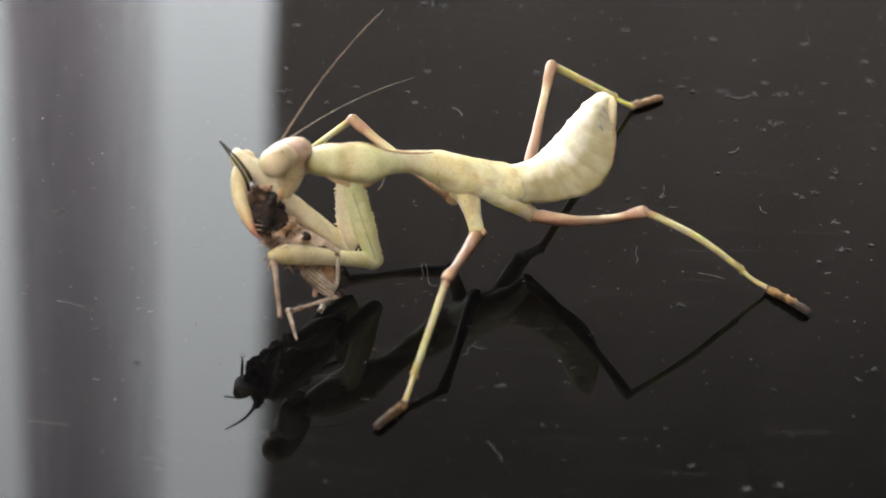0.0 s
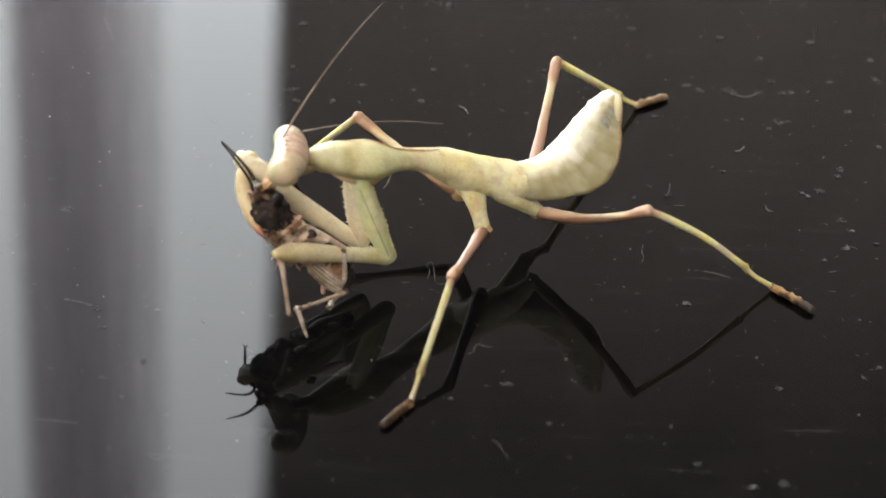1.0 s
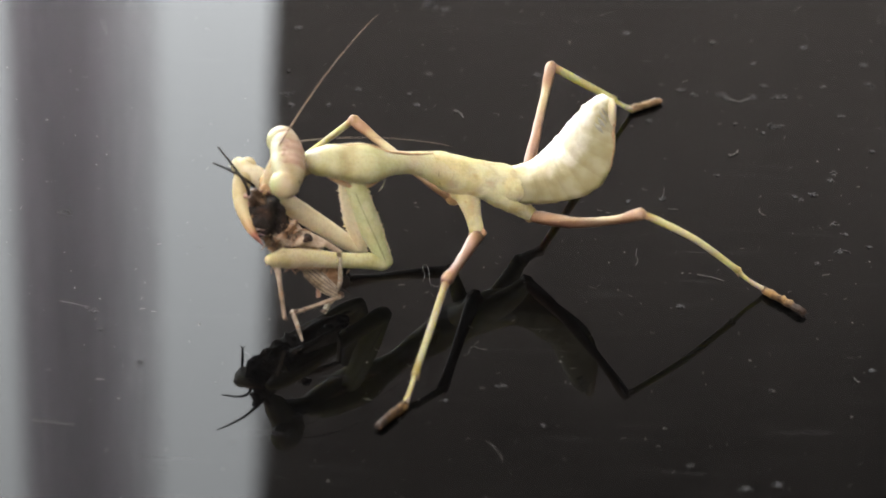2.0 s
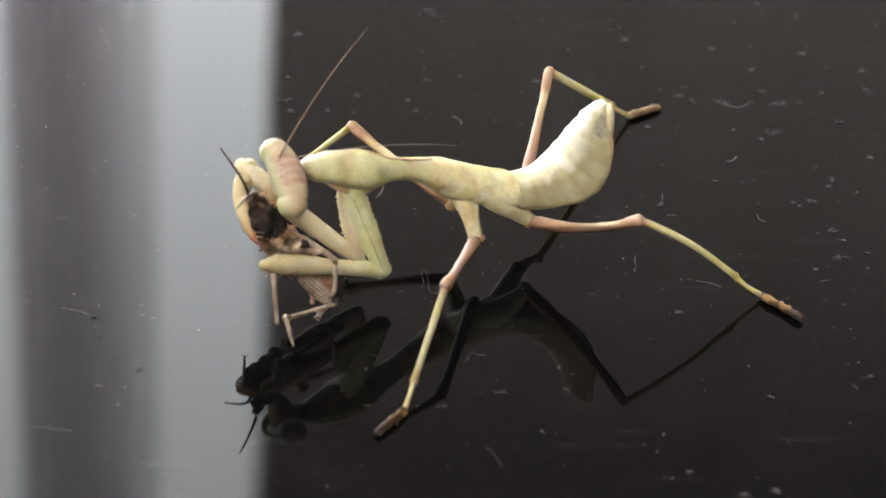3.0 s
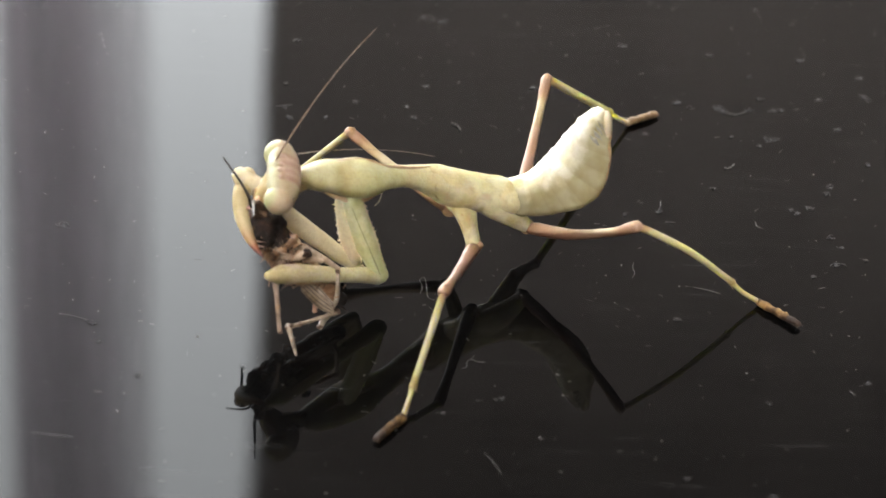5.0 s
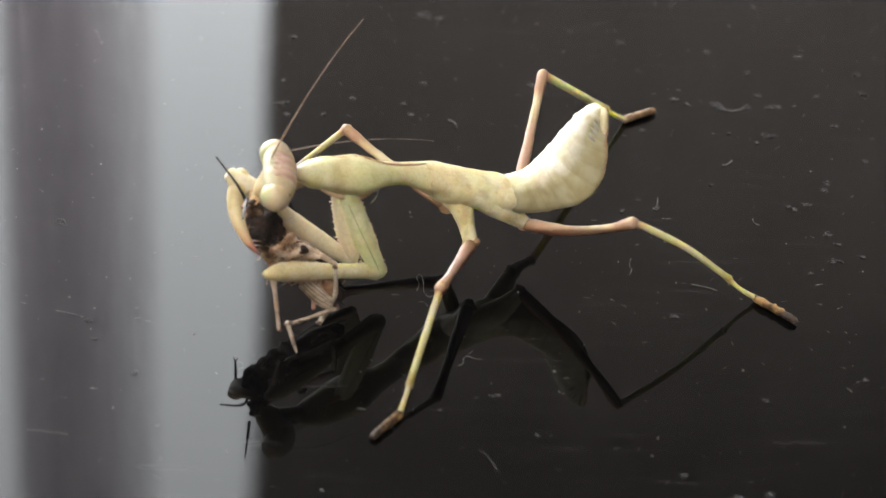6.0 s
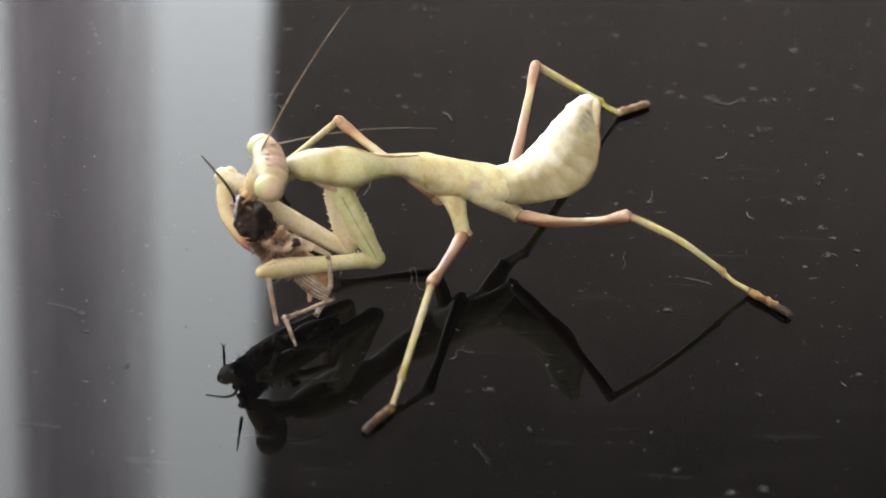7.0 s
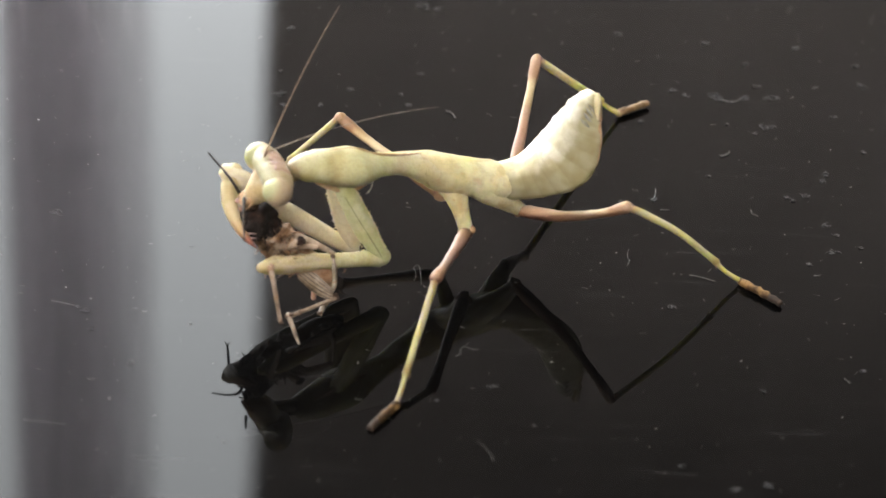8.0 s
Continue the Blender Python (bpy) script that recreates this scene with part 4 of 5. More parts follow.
    for at, size in (((-17.6, -17.25, 4.55), 0.25), ((-15.3, -17.05, 2.35), 0.22), ((-16.0, -18.9, 1.35), 0.21), ((-11.5, -14.05, 4.0), 0.25), ((-17.95, -15.8, 7.3), 0.42)):
        bug("dark_band", ball(bmesh.new(), prey([at])[0], (size, size, size * 1.25), 0.6, 3.0, 3), prey_brown, cricket)
    for at, size in (((-11.5, -13.7, 6.9), 0.36), ((-11.5, -14.0, 1.9), 0.42), ((-16.4, -17.85, 2.6), 0.46), ((-15.6, -19.8, 0.5), 0.22), ((-17.36, -18.2, 2.1), 0.3), ((-13.3, -15.55, 1.0), 0.3), ((-15.75, -19.4, 0.95), 0.26)):
        bug("dark_joint", ball(bmesh.new(), prey([at])[0], (size * 0.85, size * 0.72, size * 0.7), 0.7, 3.2, 3), prey_joint, cricket)
    return bug("antenna", limb([(0, 0, 0), (1.6, 0, 0.25), (3.2, 0, 0.2), (5.2, 0, -0.1)], [0.2, 0.16, 0.13, 0.07], n=8), black_spot, cricket, "thin black antenna")


loose_antenna = build_cricket()


# ---- dust and lint on the tabletop ----
def fibre(points, r, mat=dust_white, label="curled white lint fibre lying on the black tabletop"):
    x, y = points[0]
    ob = bug("lint_fibre", limb([(a - x, b - y, r + 0.02 * math.sin(3 * a)) for a, b in points], [(r * 0.3, r * 0.26)] * len(points), n=6, per=5), mat)
    ob.location = (x * MM, y * MM, 0)
    return tagged(ob, label, "lint", group="lint on the table")


fibre([(0.5, 27.2), (1.0, 27.0), (1.4, 26.4), (1.6, 25.7)], 0.16)
fibre([(33.4, 32.1), (34.0, 31.8), (34.8, 31.8), (35.8, 32.4)], 0.14)
fibre([(32.5, 19.7), (32.9, 19.7), (33.4, 20.1), (33.7, 20.7)], 0.16)
fibre([(24.7, 12.3), (24.6, 11.0), (24.2, 9.9)], 0.1)
fibre([(27.6, -4.7), (28.6, -4.9), (29.4, -5.2), (30.4, -5.7)], 0.1)
fibre([(-2.3, -7.8), (-2.1, -6.5), (-2.4, -5.3), (-2.1, -4.7), (-1.8, -5.1), (-1.6, -6.7), (-1.5, -8.1), (-1.0, -8.8), (-0.4, -8.5)], 0.055)
fibre([(2.3, -21.1), (2.9, -20.6), (2.9, -19.8), (3.4, -19.3), (4.0, -19.7), (4.8, -19.7)], 0.075)
fibre([(4.8, -35.1), (5.5, -35.8), (5.8, -36.6), (6.2, -37.1), (6.4, -38.2)], 0.07)
fibre([(25.0, 8.0), (26.1, 8.0)], 0.08)
fibre([(41.3, -3.9), (42.1, -3.7)], 0.08)
fibre([(42.9, -22.4), (43.4, -23.1)], 0.11)
fibre([(-7.8, -29.0), (-7.0, -29.1)], 0.1)
fibre([(-35.3, -27.3), (-34.5, -27.3)], 0.07)
fibre([(17.0, 7.2), (17.6, 7.1)], 0.07)
fibre([(17.9, 6.9), (18.4, 6.8)], 0.06)
fibre([(21.2, -0.1), (21.0, -1.4), (21.2, -2.3), (20.9, -3.3)], 0.06)
fibre([(35.3, 8.8), (35.4, 7.9), (36.0, 7.4)], 0.09)
fibre([(-5.0, -8.7), (-4.2, -8.6)], 0.06)
fibre([(-40.7, -13.9), (-39.2, -14.3), (-37.5, -14.9)], 0.07, label="pale straight lint hair lying on the black tabletop")
fibre([(-40.8, -34.4), (-38.8, -34.6), (-36.6, -34.9)], 0.06, label="pale straight lint hair lying on the black tabletop")


def build_dust():
    rnd = random.Random(21)
    bm = bmesh.new()
    for k in range(1500):
        x, y = rnd.uniform(-75, 75), rnd.uniform(-55, 70)
        r = 0.022 + 0.08 * rnd.random() ** 6
        if k % 3:
            ball(bm, (x, y, r * 0.3), (r * rnd.uniform(0.7, 1.6), r * rnd.uniform(0.7, 1.4), r * 0.45), 0.5, 6.0, 1)
        else:
            a = rnd.uniform(0, math.pi)
            L = rnd.uniform(0.2, 0.9)
            spike(bm, (x, y, 0.015), (x + L * math.cos(a), y + L * math.sin(a), 0.02), 0.016, 4)
    tagged(bug("dust", bm, dust_pale), "pale dust specks scattered over the black tabletop", "dust", kind="stuff")


build_dust()


def tuft(x, y, size, seed):
    """A tiny loose clump of lint: curled threads tangled together, with a few grains."""
    rnd = random.Random(seed)
    bm = bmesh.new()
    lean = rnd.uniform(-0.5, 0.5)
    for k in range(9):
        a, q = lean + rnd.gauss(0, 0.8), size * rnd.uniform(0.2, 0.55)
        c = Vector((rnd.gauss(0, 0.3) * size, rnd.gauss(0, 0.24) * size, rnd.uniform(0.04, 0.12)))
        d = Vector((math.cos(a), math.sin(a), 0)) * q
        e = Vector((-d.y, d.x, 0)) * rnd.uniform(-0.8, 0.8)
        sweep(bm, [c - d, c - d * 0.3 + e, c + d * 0.4 + e * 0.8, c + d], [(0.02, 0.015), (0.035, 0.02), (0.03, 0.02), (0.015, 0.01)], n=5, per=3)
    ob = bug("lint_tuft", bm, dust_soft)
    ob.location = (x * MM, y * MM, 0)
    return tagged(ob, "small pale tangled lint tuft lying on the black tabletop", "lint", group="lint tufts on the table")


far_tufts = [(-3.0, 52.0, 1.3), (-1.0, 51.4, 0.9), (-19.0, 45.4, 0.8), (-19.5, 35.0, 0.5), (-19.3, 29.8, 1.0), (-18.6, 27.3, 0.8), (-14.5, 27.6, 0.6), (-11.0, 31.4, 0.6), (-5.0, 30.8, 0.6), (-3.9, 28.3, 0.7), (10.3, 36.1, 0.9), (-2.7, 35.5, 0.5), (21.7, 46.9, 0.8), (32.2, 45.5, 0.7), (38.7, 57.3, 0.6), (43.3, 45.2, 0.9), (36.9, 40.8, 0.7), (37.8, 35.6, 0.6), (44.9, 35.9, 0.5), (50.8, 36.7, 1.1), (50.4, 41.4, 0.7), (27.7, 34.0, 0.9), (29.1, 33.0, 0.6)]
middle_tufts = [(32.5, 33.3, 0.9), (33.2, 32.2, 0.8), (36.1, 32.8, 0.8), (39.1, 32.9, 0.7), (40.2, 33.2, 0.7), (23.6, 26.5, 0.6), (33.8, 26.8, 0.4), (38.5, 26.5, 1.0), (36.9, 24.9, 0.5), (46.5, 29.3, 0.6), (49.4, 21.7, 0.6), (44.5, 16.6, 0.7), (31.0, 15.4, 0.4), (24.3, 10.2, 0.7), (20.5, 9.4, 0.5), (43.9, 15.1, 0.7), (39.5, 11.5, 0.5), (41.5, 12.0, 0.7), (40.2, 10.9, 0.6), (43.7, 6.1, 0.8), (44.6, 4.2, 0.6), (43.7, 0.8, 1.0), (47.1, 1.9, 0.4), (41.0, -1.6, 0.5)]
near_tufts = [(6.4, -26.0, 0.6), (10.5, -32.3, 0.4), (25.1, -37.8, 0.5), (30.3, -41.2, 0.8), (33.7, -40.4, 0.8), (-42.3, 2.9, 1.0), (-37.0, -15.6, 0.6), (-35.9, -18.7, 0.5), (-31.1, -24.2, 0.7), (25.5, -10.8, 0.6), (0.6, -28.7, 0.4), (44.9, -20.9, 0.5), (34.2, -25.1, 0.4)]
for k, (x, y, size) in enumerate(far_tufts + middle_tufts + near_tufts):
    tuft(x, y, size, 40 + k)


def speck(x, y, r, seed):
    """A single dust grain with an uneven outline."""
    ob = bug("dust_speck", ball(bmesh.new(), (seed * 3.0, 0, 0), (r, r * 0.8, r * 0.4), 0.7, 4.0, 2), dust_bright)
    for v in ob.data.vertices:
        v.co.x -= seed * 3.0 * MM
    ob.location = (x * MM, y * MM, 0.0001 * r)
    return tagged(ob, "bright dust grain lying on the black tabletop", "dust", group="dust grains on the table")


for k, (x, y) in enumerate([(48.9, 8.9), (46.8, -0.9), (18.0, -2.9), (19.8, -0.8), (13.1, -18.1), (12.9, -24.8), (5.9, -23.8), (22.8, -31.9), (27.3, -34.5), (-32.6, -30.3), (5.3, 1.0), (-3.5, 7.5), (0.9, 4.1), (-39.5, -11.3), (47.2, 14.3), (-7.7, -22.7), (15.3, -10.5), (42.8, 19.2)]):
    speck(x, y, (0.05, 0.08, 0.06, 0.09)[k % 4], k)


# ---- what moves ----
def motions():
    walk(mantis, [
        (0, pose(0.00815, -0.00202, -0.00031, -1.20, -0.05, 0.25)),
        (0.5, pose(0.00810, -0.00209, -0.00032, -0.99, 0.26, 0.13)),
        (1, pose(0.00807, -0.00190, -0.00017, -0.82, 0.04, 0.13)),
        (1.5, pose(0.00803, -0.00190, -0.00028, -1.05, 0.14, 0.27)),
        (3, pose(0.00799, -0.00186, -0.00016, -0.83, -0.02, 0.23)),
        (3.5, pose(0.00800, -0.00200, 0.00000, 0.00, -0.00, 0.00)),
        (4, pose(0.00803, -0.00192, -0.00007, -0.47, -0.25, -0.19)),
        (4.5, pose(0.00791, -0.00189, -0.00009, -0.30, -0.11, 0.48)),
        (6, pose(0.00793, -0.00170, -0.00017, -0.05, -0.27, 0.60)),
        (6.5, pose(0.00780, -0.00163, -0.00011, 0.34, 0.02, 0.68)),
        (7, pose(0.00785, -0.00153, -0.00002, 0.10, -0.48, 0.87)),
        (7.5, pose(0.00758, -0.00137, 0.00002, 0.75, -0.34, 1.46)),
        (8, pose(0.00773, -0.00143, 0.00022, 1.28, -1.05, 1.62)),
    ])
    walk(head, [(t, Matrix.LocRotScale(Vector((x, y, z)) * MM, Quaternion((w, a, b, c)), None)) for t, x, y, z, w, a, b, c in (
        (0, -24.56, -9.79, 17.95, 0.798, -0.172, 0.079, 0.573),
        (0.5, -24.67, -9.85, 17.64, 0.783, -0.071, 0.086, 0.612),
        (1, -25.06, -9.88, 17.76, 0.692, 0.157, 0.146, 0.689),
        (1.5, -25.02, -9.89, 17.79, 0.664, 0.225, 0.125, 0.702),
        (3, -24.81, -10.61, 16.68, 0.521, 0.226, -0.12, 0.815),
        (3.5, -25.08, -10.24, 16.8, 0.514, 0.372, -0.174, 0.753),
        (4, -24.88, -10.31, 17.23, 0.597, 0.245, 0.04, 0.763),
        (4.5, -25.04, -9.88, 17.39, 0.63, 0.277, 0.061, 0.723),
        (6, -25.08, -10.04, 17.45, 0.637, 0.242, 0.098, 0.725),
        (6.5, -25.28, -9.89, 17.41, 0.623, 0.24, 0.09, 0.739),
        (7, -25.16, -10.02, 17.44, 0.609, 0.202, 0.136, 0.755),
        (7.5, -25, -9.9, 17.21, 0.589, 0.193, 0.193, 0.761),
        (8, -25.17, -9.96, 16.91, 0.54, 0.196, 0.221, 0.788),
    )])
    walk(antenna_far, swing((
        (0, -25.55, -8.44, 18.31, -15.36, 4.83, 27.23),
        (0.5, -25.66, -8.65, 18.34, -15.86, 4.51, 27.82),
        (1, -25.81, -9.14, 19.11, -16.05, 4.5, 27.97),
        (1.5, -25.7, -9.37, 19.28, -15.82, 4.7, 27.47),
        (3, -25.99, -10.94, 17.88, -16.88, 2.9, 27.04),
        (3.5, -26.01, -10.85, 18.1, -15.51, 2.3, 26.84),
        (4, -25.75, -10.18, 18.7, -16.37, 4.27, 26.9),
        (4.5, -25.75, -9.66, 18.94, -15.36, 4.13, 26.94),
        (6, -25.8, -9.67, 18.96, -16.7, 4.37, 28.03),
        (6.5, -26.04, -9.57, 18.91, -16.7, 4.4, 27.73),
        (7, -25.95, -9.6, 18.9, -17.34, 4.5, 28.34),
        (7.5, -25.73, -9.4, 18.68, -18.43, 5.64, 27.78),
        (8, -25.89, -9.54, 18.41, -18.31, 5.03, 28.07),
    ), (0.3, 0.3, 1)))
    walk(antenna_near, swing((
        (0, -25.33, -7.86, 18.1, -11.8, 7.36, 17.75),
        (0.5, -25.51, -8.03, 18.2, -10.59, 5.53, 16.22),
        (1, -25.81, -8.49, 19.12, -9.36, 2.29, 14.63),
        (1.5, -25.71, -8.72, 19.38, -8.54, 0.36, 13.91),
        (3, -26.22, -10.43, 18.2, -7.22, -3.78, 16.97),
        (3.5, -26.14, -10.43, 18.58, -9.33, -0.55, 13.42),
        (4, -25.86, -9.58, 18.91, -8.83, 0.43, 14.6),
        (4.5, -25.79, -9.04, 19.15, -9.32, 0.94, 13.09),
        (6, -25.84, -9.04, 19.11, -8.9, 1.18, 14.96),
        (6.5, -26.11, -8.95, 19.07, -8.49, 0.06, 15.27),
        (7, -26.06, -8.97, 18.99, -7.84, -0.59, 16.6),
        (7.5, -25.88, -8.77, 18.72, -8, 0.59, 18.12),
        (8, -26.11, -8.93, 18.46, -7.85, -0.19, 18.78),
    )))
    walk(hind_near[0], swing((
        (0, 1.28, 0.86, 4.82, 12.46, -9.27, 12.08),
        (0.5, 1.28, 0.86, 4.82, 12.39, -9.22, 12.26),
        (1, 1.28, 0.86, 4.82, 12.44, -9.35, 12.02),
        (1.5, 1.28, 0.86, 4.82, 12.35, -9.39, 12.1),
        (3, 1.28, 0.86, 4.82, 12.35, -9.45, 12.01),
        (3.5, 1.28, 0.86, 4.82, 12.51, -9.19, 12.13),
        (4, 1.28, 0.86, 4.82, 12.47, -9.33, 11.99),
        (4.5, 1.28, 0.86, 4.82, 12.37, -9.37, 12.08),
        (6, 1.28, 0.86, 4.82, 12.3, -9.4, 12.15),
        (6.5, 1.28, 0.86, 4.82, 12.3, -9.35, 12.23),
        (7, 1.28, 0.86, 4.82, 12.38, -9.45, 11.95),
        (7.5, 1.28, 0.86, 4.82, 12.09, -9.29, 12.61),
        (8, 1.28, 0.86, 4.82, 12.08, -9.41, 12.46),
    )))
    walk(hind_near[1], swing((
        (0, 12.46, -9.27, 12.08, 26.69, -5.85, 0.71),
        (0.5, 12.39, -9.22, 12.26, 26.59, -5.7, 0.89),
        (1, 12.44, -9.35, 12.02, 26.66, -5.86, 0.66),
        (1.5, 12.35, -9.39, 12.1, 26.61, -5.96, 0.78),
        (3, 12.35, -9.45, 12.01, 26.52, -5.92, 0.62),
        (3.5, 12.51, -9.19, 12.13, 26.57, -5.67, 0.55),
        (4, 12.47, -9.33, 11.99, 26.46, -5.47, 0.46),
        (4.5, 12.37, -9.37, 12.08, 26.46, -5.85, 0.56),
        (6, 12.3, -9.4, 12.15, 26.38, -6.01, 0.59),
        (6.5, 12.3, -9.35, 12.23, 26.4, -5.93, 0.7),
        (7, 12.38, -9.45, 11.95, 26.45, -6.16, 0.36),
        (7.5, 12.09, -9.29, 12.61, 25.47, -5.27, 0.45),
        (8, 12.08, -9.41, 12.46, 25.15, -5.31, -0.01),
    )))
    walk(hind_near[2], [(t, pose(x * MM, y * MM, z * MM)) for t, x, y, z in (
        (0, 26.69, -5.85, 0.71),
        (0.5, 26.59, -5.7, 0.89),
        (1, 26.66, -5.86, 0.66),
        (1.5, 26.61, -5.96, 0.78),
        (3, 26.52, -5.92, 0.62),
        (3.5, 26.57, -5.67, 0.55),
        (4, 26.46, -5.47, 0.46),
        (4.5, 26.46, -5.85, 0.56),
        (6, 26.38, -6.01, 0.59),
        (6.5, 26.4, -5.93, 0.7),
        (7, 26.45, -6.16, 0.36),
        (7.5, 25.47, -5.27, 0.45),
        (8, 25.15, -5.31, -0.01),
    )])
    walk(mid_near[0], swing((
        (0, -4.56, -2.73, 4.47, -7.76, -15.65, 7.27),
        (0.5, -4.56, -2.73, 4.47, -7.77, -15.65, 7.28),
        (1, -4.56, -2.73, 4.47, -7.78, -15.67, 7.18),
        (1.5, -4.56, -2.73, 4.47, -7.81, -15.66, 7.16),
        (3, -4.56, -2.73, 4.47, -7.8, -15.67, 7.12),
        (3.5, -4.56, -2.73, 4.47, -7.75, -15.63, 7.37),
        (4, -4.56, -2.73, 4.47, -7.67, -15.68, 7.25),
        (4.5, -4.56, -2.73, 4.47, -7.83, -15.62, 7.33),
        (6, -4.56, -2.73, 4.47, -7.86, -15.61, 7.36),
        (6.5, -4.56, -2.73, 4.47, -7.87, -15.59, 7.43),
        (7, -4.56, -2.73, 4.47, -7.91, -15.62, 7.23),
        (7.5, -4.56, -2.73, 4.47, -7.94, -15.59, 7.35),
        (8, -4.56, -2.73, 4.47, -8.02, -15.52, 7.55),
    )))
    walk(mid_near[1], swing((
        (0, -7.76, -15.65, 7.27, -11.76, -28.13, 0.24),
        (0.5, -7.77, -15.65, 7.28, -11.65, -28.08, 0.28),
        (1, -7.78, -15.67, 7.18, -11.62, -28.26, 0.26),
        (1.5, -7.81, -15.66, 7.16, -11.65, -28.24, 0.23),
        (3, -7.8, -15.67, 7.12, -11.6, -28.29, 0.26),
        (3.5, -7.75, -15.63, 7.37, -11.49, -28.19, 0.5),
        (4, -7.67, -15.68, 7.25, -11.42, -28.31, 0.38),
        (4.5, -7.83, -15.62, 7.33, -11.64, -28.21, 0.47),
        (6, -7.86, -15.61, 7.36, -11.71, -28.37, 0.71),
        (6.5, -7.87, -15.59, 7.43, -11.63, -28.41, 0.77),
        (7, -7.91, -15.62, 7.23, -11.77, -28.48, 0.67),
        (7.5, -7.94, -15.59, 7.35, -11.8, -28.52, 0.92),
        (8, -8.02, -15.52, 7.55, -12.02, -28.41, 1.14),
    )))
    walk(mid_near[2], [(t, pose(x * MM, y * MM, z * MM)) for t, x, y, z in (
        (0, -11.76, -28.13, 0.24),
        (0.5, -11.65, -28.08, 0.28),
        (1, -11.62, -28.26, 0.26),
        (1.5, -11.65, -28.24, 0.23),
        (3, -11.6, -28.29, 0.26),
        (3.5, -11.49, -28.19, 0.5),
        (4, -11.42, -28.31, 0.38),
        (4.5, -11.64, -28.21, 0.47),
        (6, -11.71, -28.37, 0.71),
        (6.5, -11.63, -28.41, 0.77),
        (7, -11.77, -28.48, 0.67),
        (7.5, -11.8, -28.52, 0.92),
        (8, -12.02, -28.41, 1.14),
    )])
    walk(hind_far[0], swing((
        (0, 0.39, 5.33, 5.28, 3.31, 18.88, 13.26),
        (0.5, 0.39, 5.33, 5.28, 3.26, 18.85, 13.33),
        (1, 0.39, 5.33, 5.28, 3.21, 18.9, 13.26),
        (1.5, 0.39, 5.33, 5.28, 3.26, 18.83, 13.37),
        (3, 0.39, 5.33, 5.28, 3.31, 18.88, 13.26),
        (3.5, 0.39, 5.33, 5.28, 3.14, 19.2, 12.75),
        (4, 0.39, 5.33, 5.28, 3.07, 19.09, 12.98),
        (4.5, 0.39, 5.33, 5.28, 3.39, 19.05, 12.94),
        (6, 0.39, 5.33, 5.28, 3.28, 19.03, 13.01),
        (6.5, 0.39, 5.33, 5.28, 3.28, 19.1, 12.89),
        (7, 0.39, 5.33, 5.28, 3.36, 19.07, 12.92),
        (7.5, 0.39, 5.33, 5.28, 3.62, 18.98, 12.97),
        (8, 0.39, 5.33, 5.28, 3.52, 19.1, 12.8),
    )))
    walk(hind_far[1], swing((
        (0, 3.31, 18.88, 13.26, 13.61, 30.48, 1.43),
        (0.5, 3.26, 18.85, 13.33, 13.49, 30.45, 1.41),
        (1, 3.21, 18.9, 13.26, 13.46, 30.21, 1.12),
        (1.5, 3.26, 18.83, 13.37, 13.62, 30.2, 1.37),
        (3, 3.31, 18.88, 13.26, 13.59, 30.14, 1.09),
        (3.5, 3.14, 19.2, 12.75, 13.46, 30.35, 0.5),
        (4, 3.07, 19.09, 12.98, 13.34, 30.3, 0.76),
        (4.5, 3.39, 19.05, 12.94, 13.81, 30.12, 0.72),
        (6, 3.28, 19.03, 13.01, 13.81, 29.82, 0.64),
        (6.5, 3.28, 19.1, 12.89, 13.9, 29.71, 0.44),
        (7, 3.36, 19.07, 12.92, 13.96, 29.54, 0.35),
        (7.5, 3.62, 18.98, 12.97, 14.32, 28.86, 0.02),
        (8, 3.52, 19.1, 12.8, 14, 28.57, -0.61),
    )))
    walk(hind_far[2], [(t, pose(x * MM, y * MM, z * MM)) for t, x, y, z in (
        (0, 13.61, 30.48, 1.43),
        (0.5, 13.49, 30.45, 1.41),
        (1, 13.46, 30.21, 1.12),
        (1.5, 13.62, 30.2, 1.37),
        (3, 13.59, 30.14, 1.09),
        (3.5, 13.46, 30.35, 0.5),
        (4, 13.34, 30.3, 0.76),
        (4.5, 13.81, 30.12, 0.72),
        (6, 13.81, 29.82, 0.64),
        (6.5, 13.9, 29.71, 0.44),
        (7, 13.96, 29.54, 0.35),
        (7.5, 14.32, 28.86, 0.02),
        (8, 14, 28.57, -0.61),
    )])
    walk(mid_far[0], swing((
        (0, -7.23, 3.09, 5.26, -18.64, 8.84, 11.33),
        (0.5, -7.23, 3.09, 5.26, -18.66, 8.93, 11.21),
        (1, -7.23, 3.09, 5.26, -18.69, 8.85, 11.22),
        (1.5, -7.23, 3.09, 5.26, -18.63, 8.88, 11.32),
        (3, -7.23, 3.09, 5.26, -18.66, 8.87, 11.28),
        (3.5, -7.23, 3.09, 5.26, -18.72, 9.06, 10.97),
        (4, -7.23, 3.09, 5.26, -18.67, 8.92, 11.19),
        (4.5, -7.23, 3.09, 5.26, -18.55, 9.15, 11.2),
        (6, -7.23, 3.09, 5.26, -18.62, 8.91, 11.31),
        (6.5, -7.23, 3.09, 5.26, -18.66, 8.96, 11.18),
        (7, -7.23, 3.09, 5.26, -18.6, 8.93, 11.33),
        (7.5, -7.23, 3.09, 5.26, -18.49, 9.14, 11.32),
        (8, -7.23, 3.09, 5.26, -18.51, 9.21, 11.22),
    )))
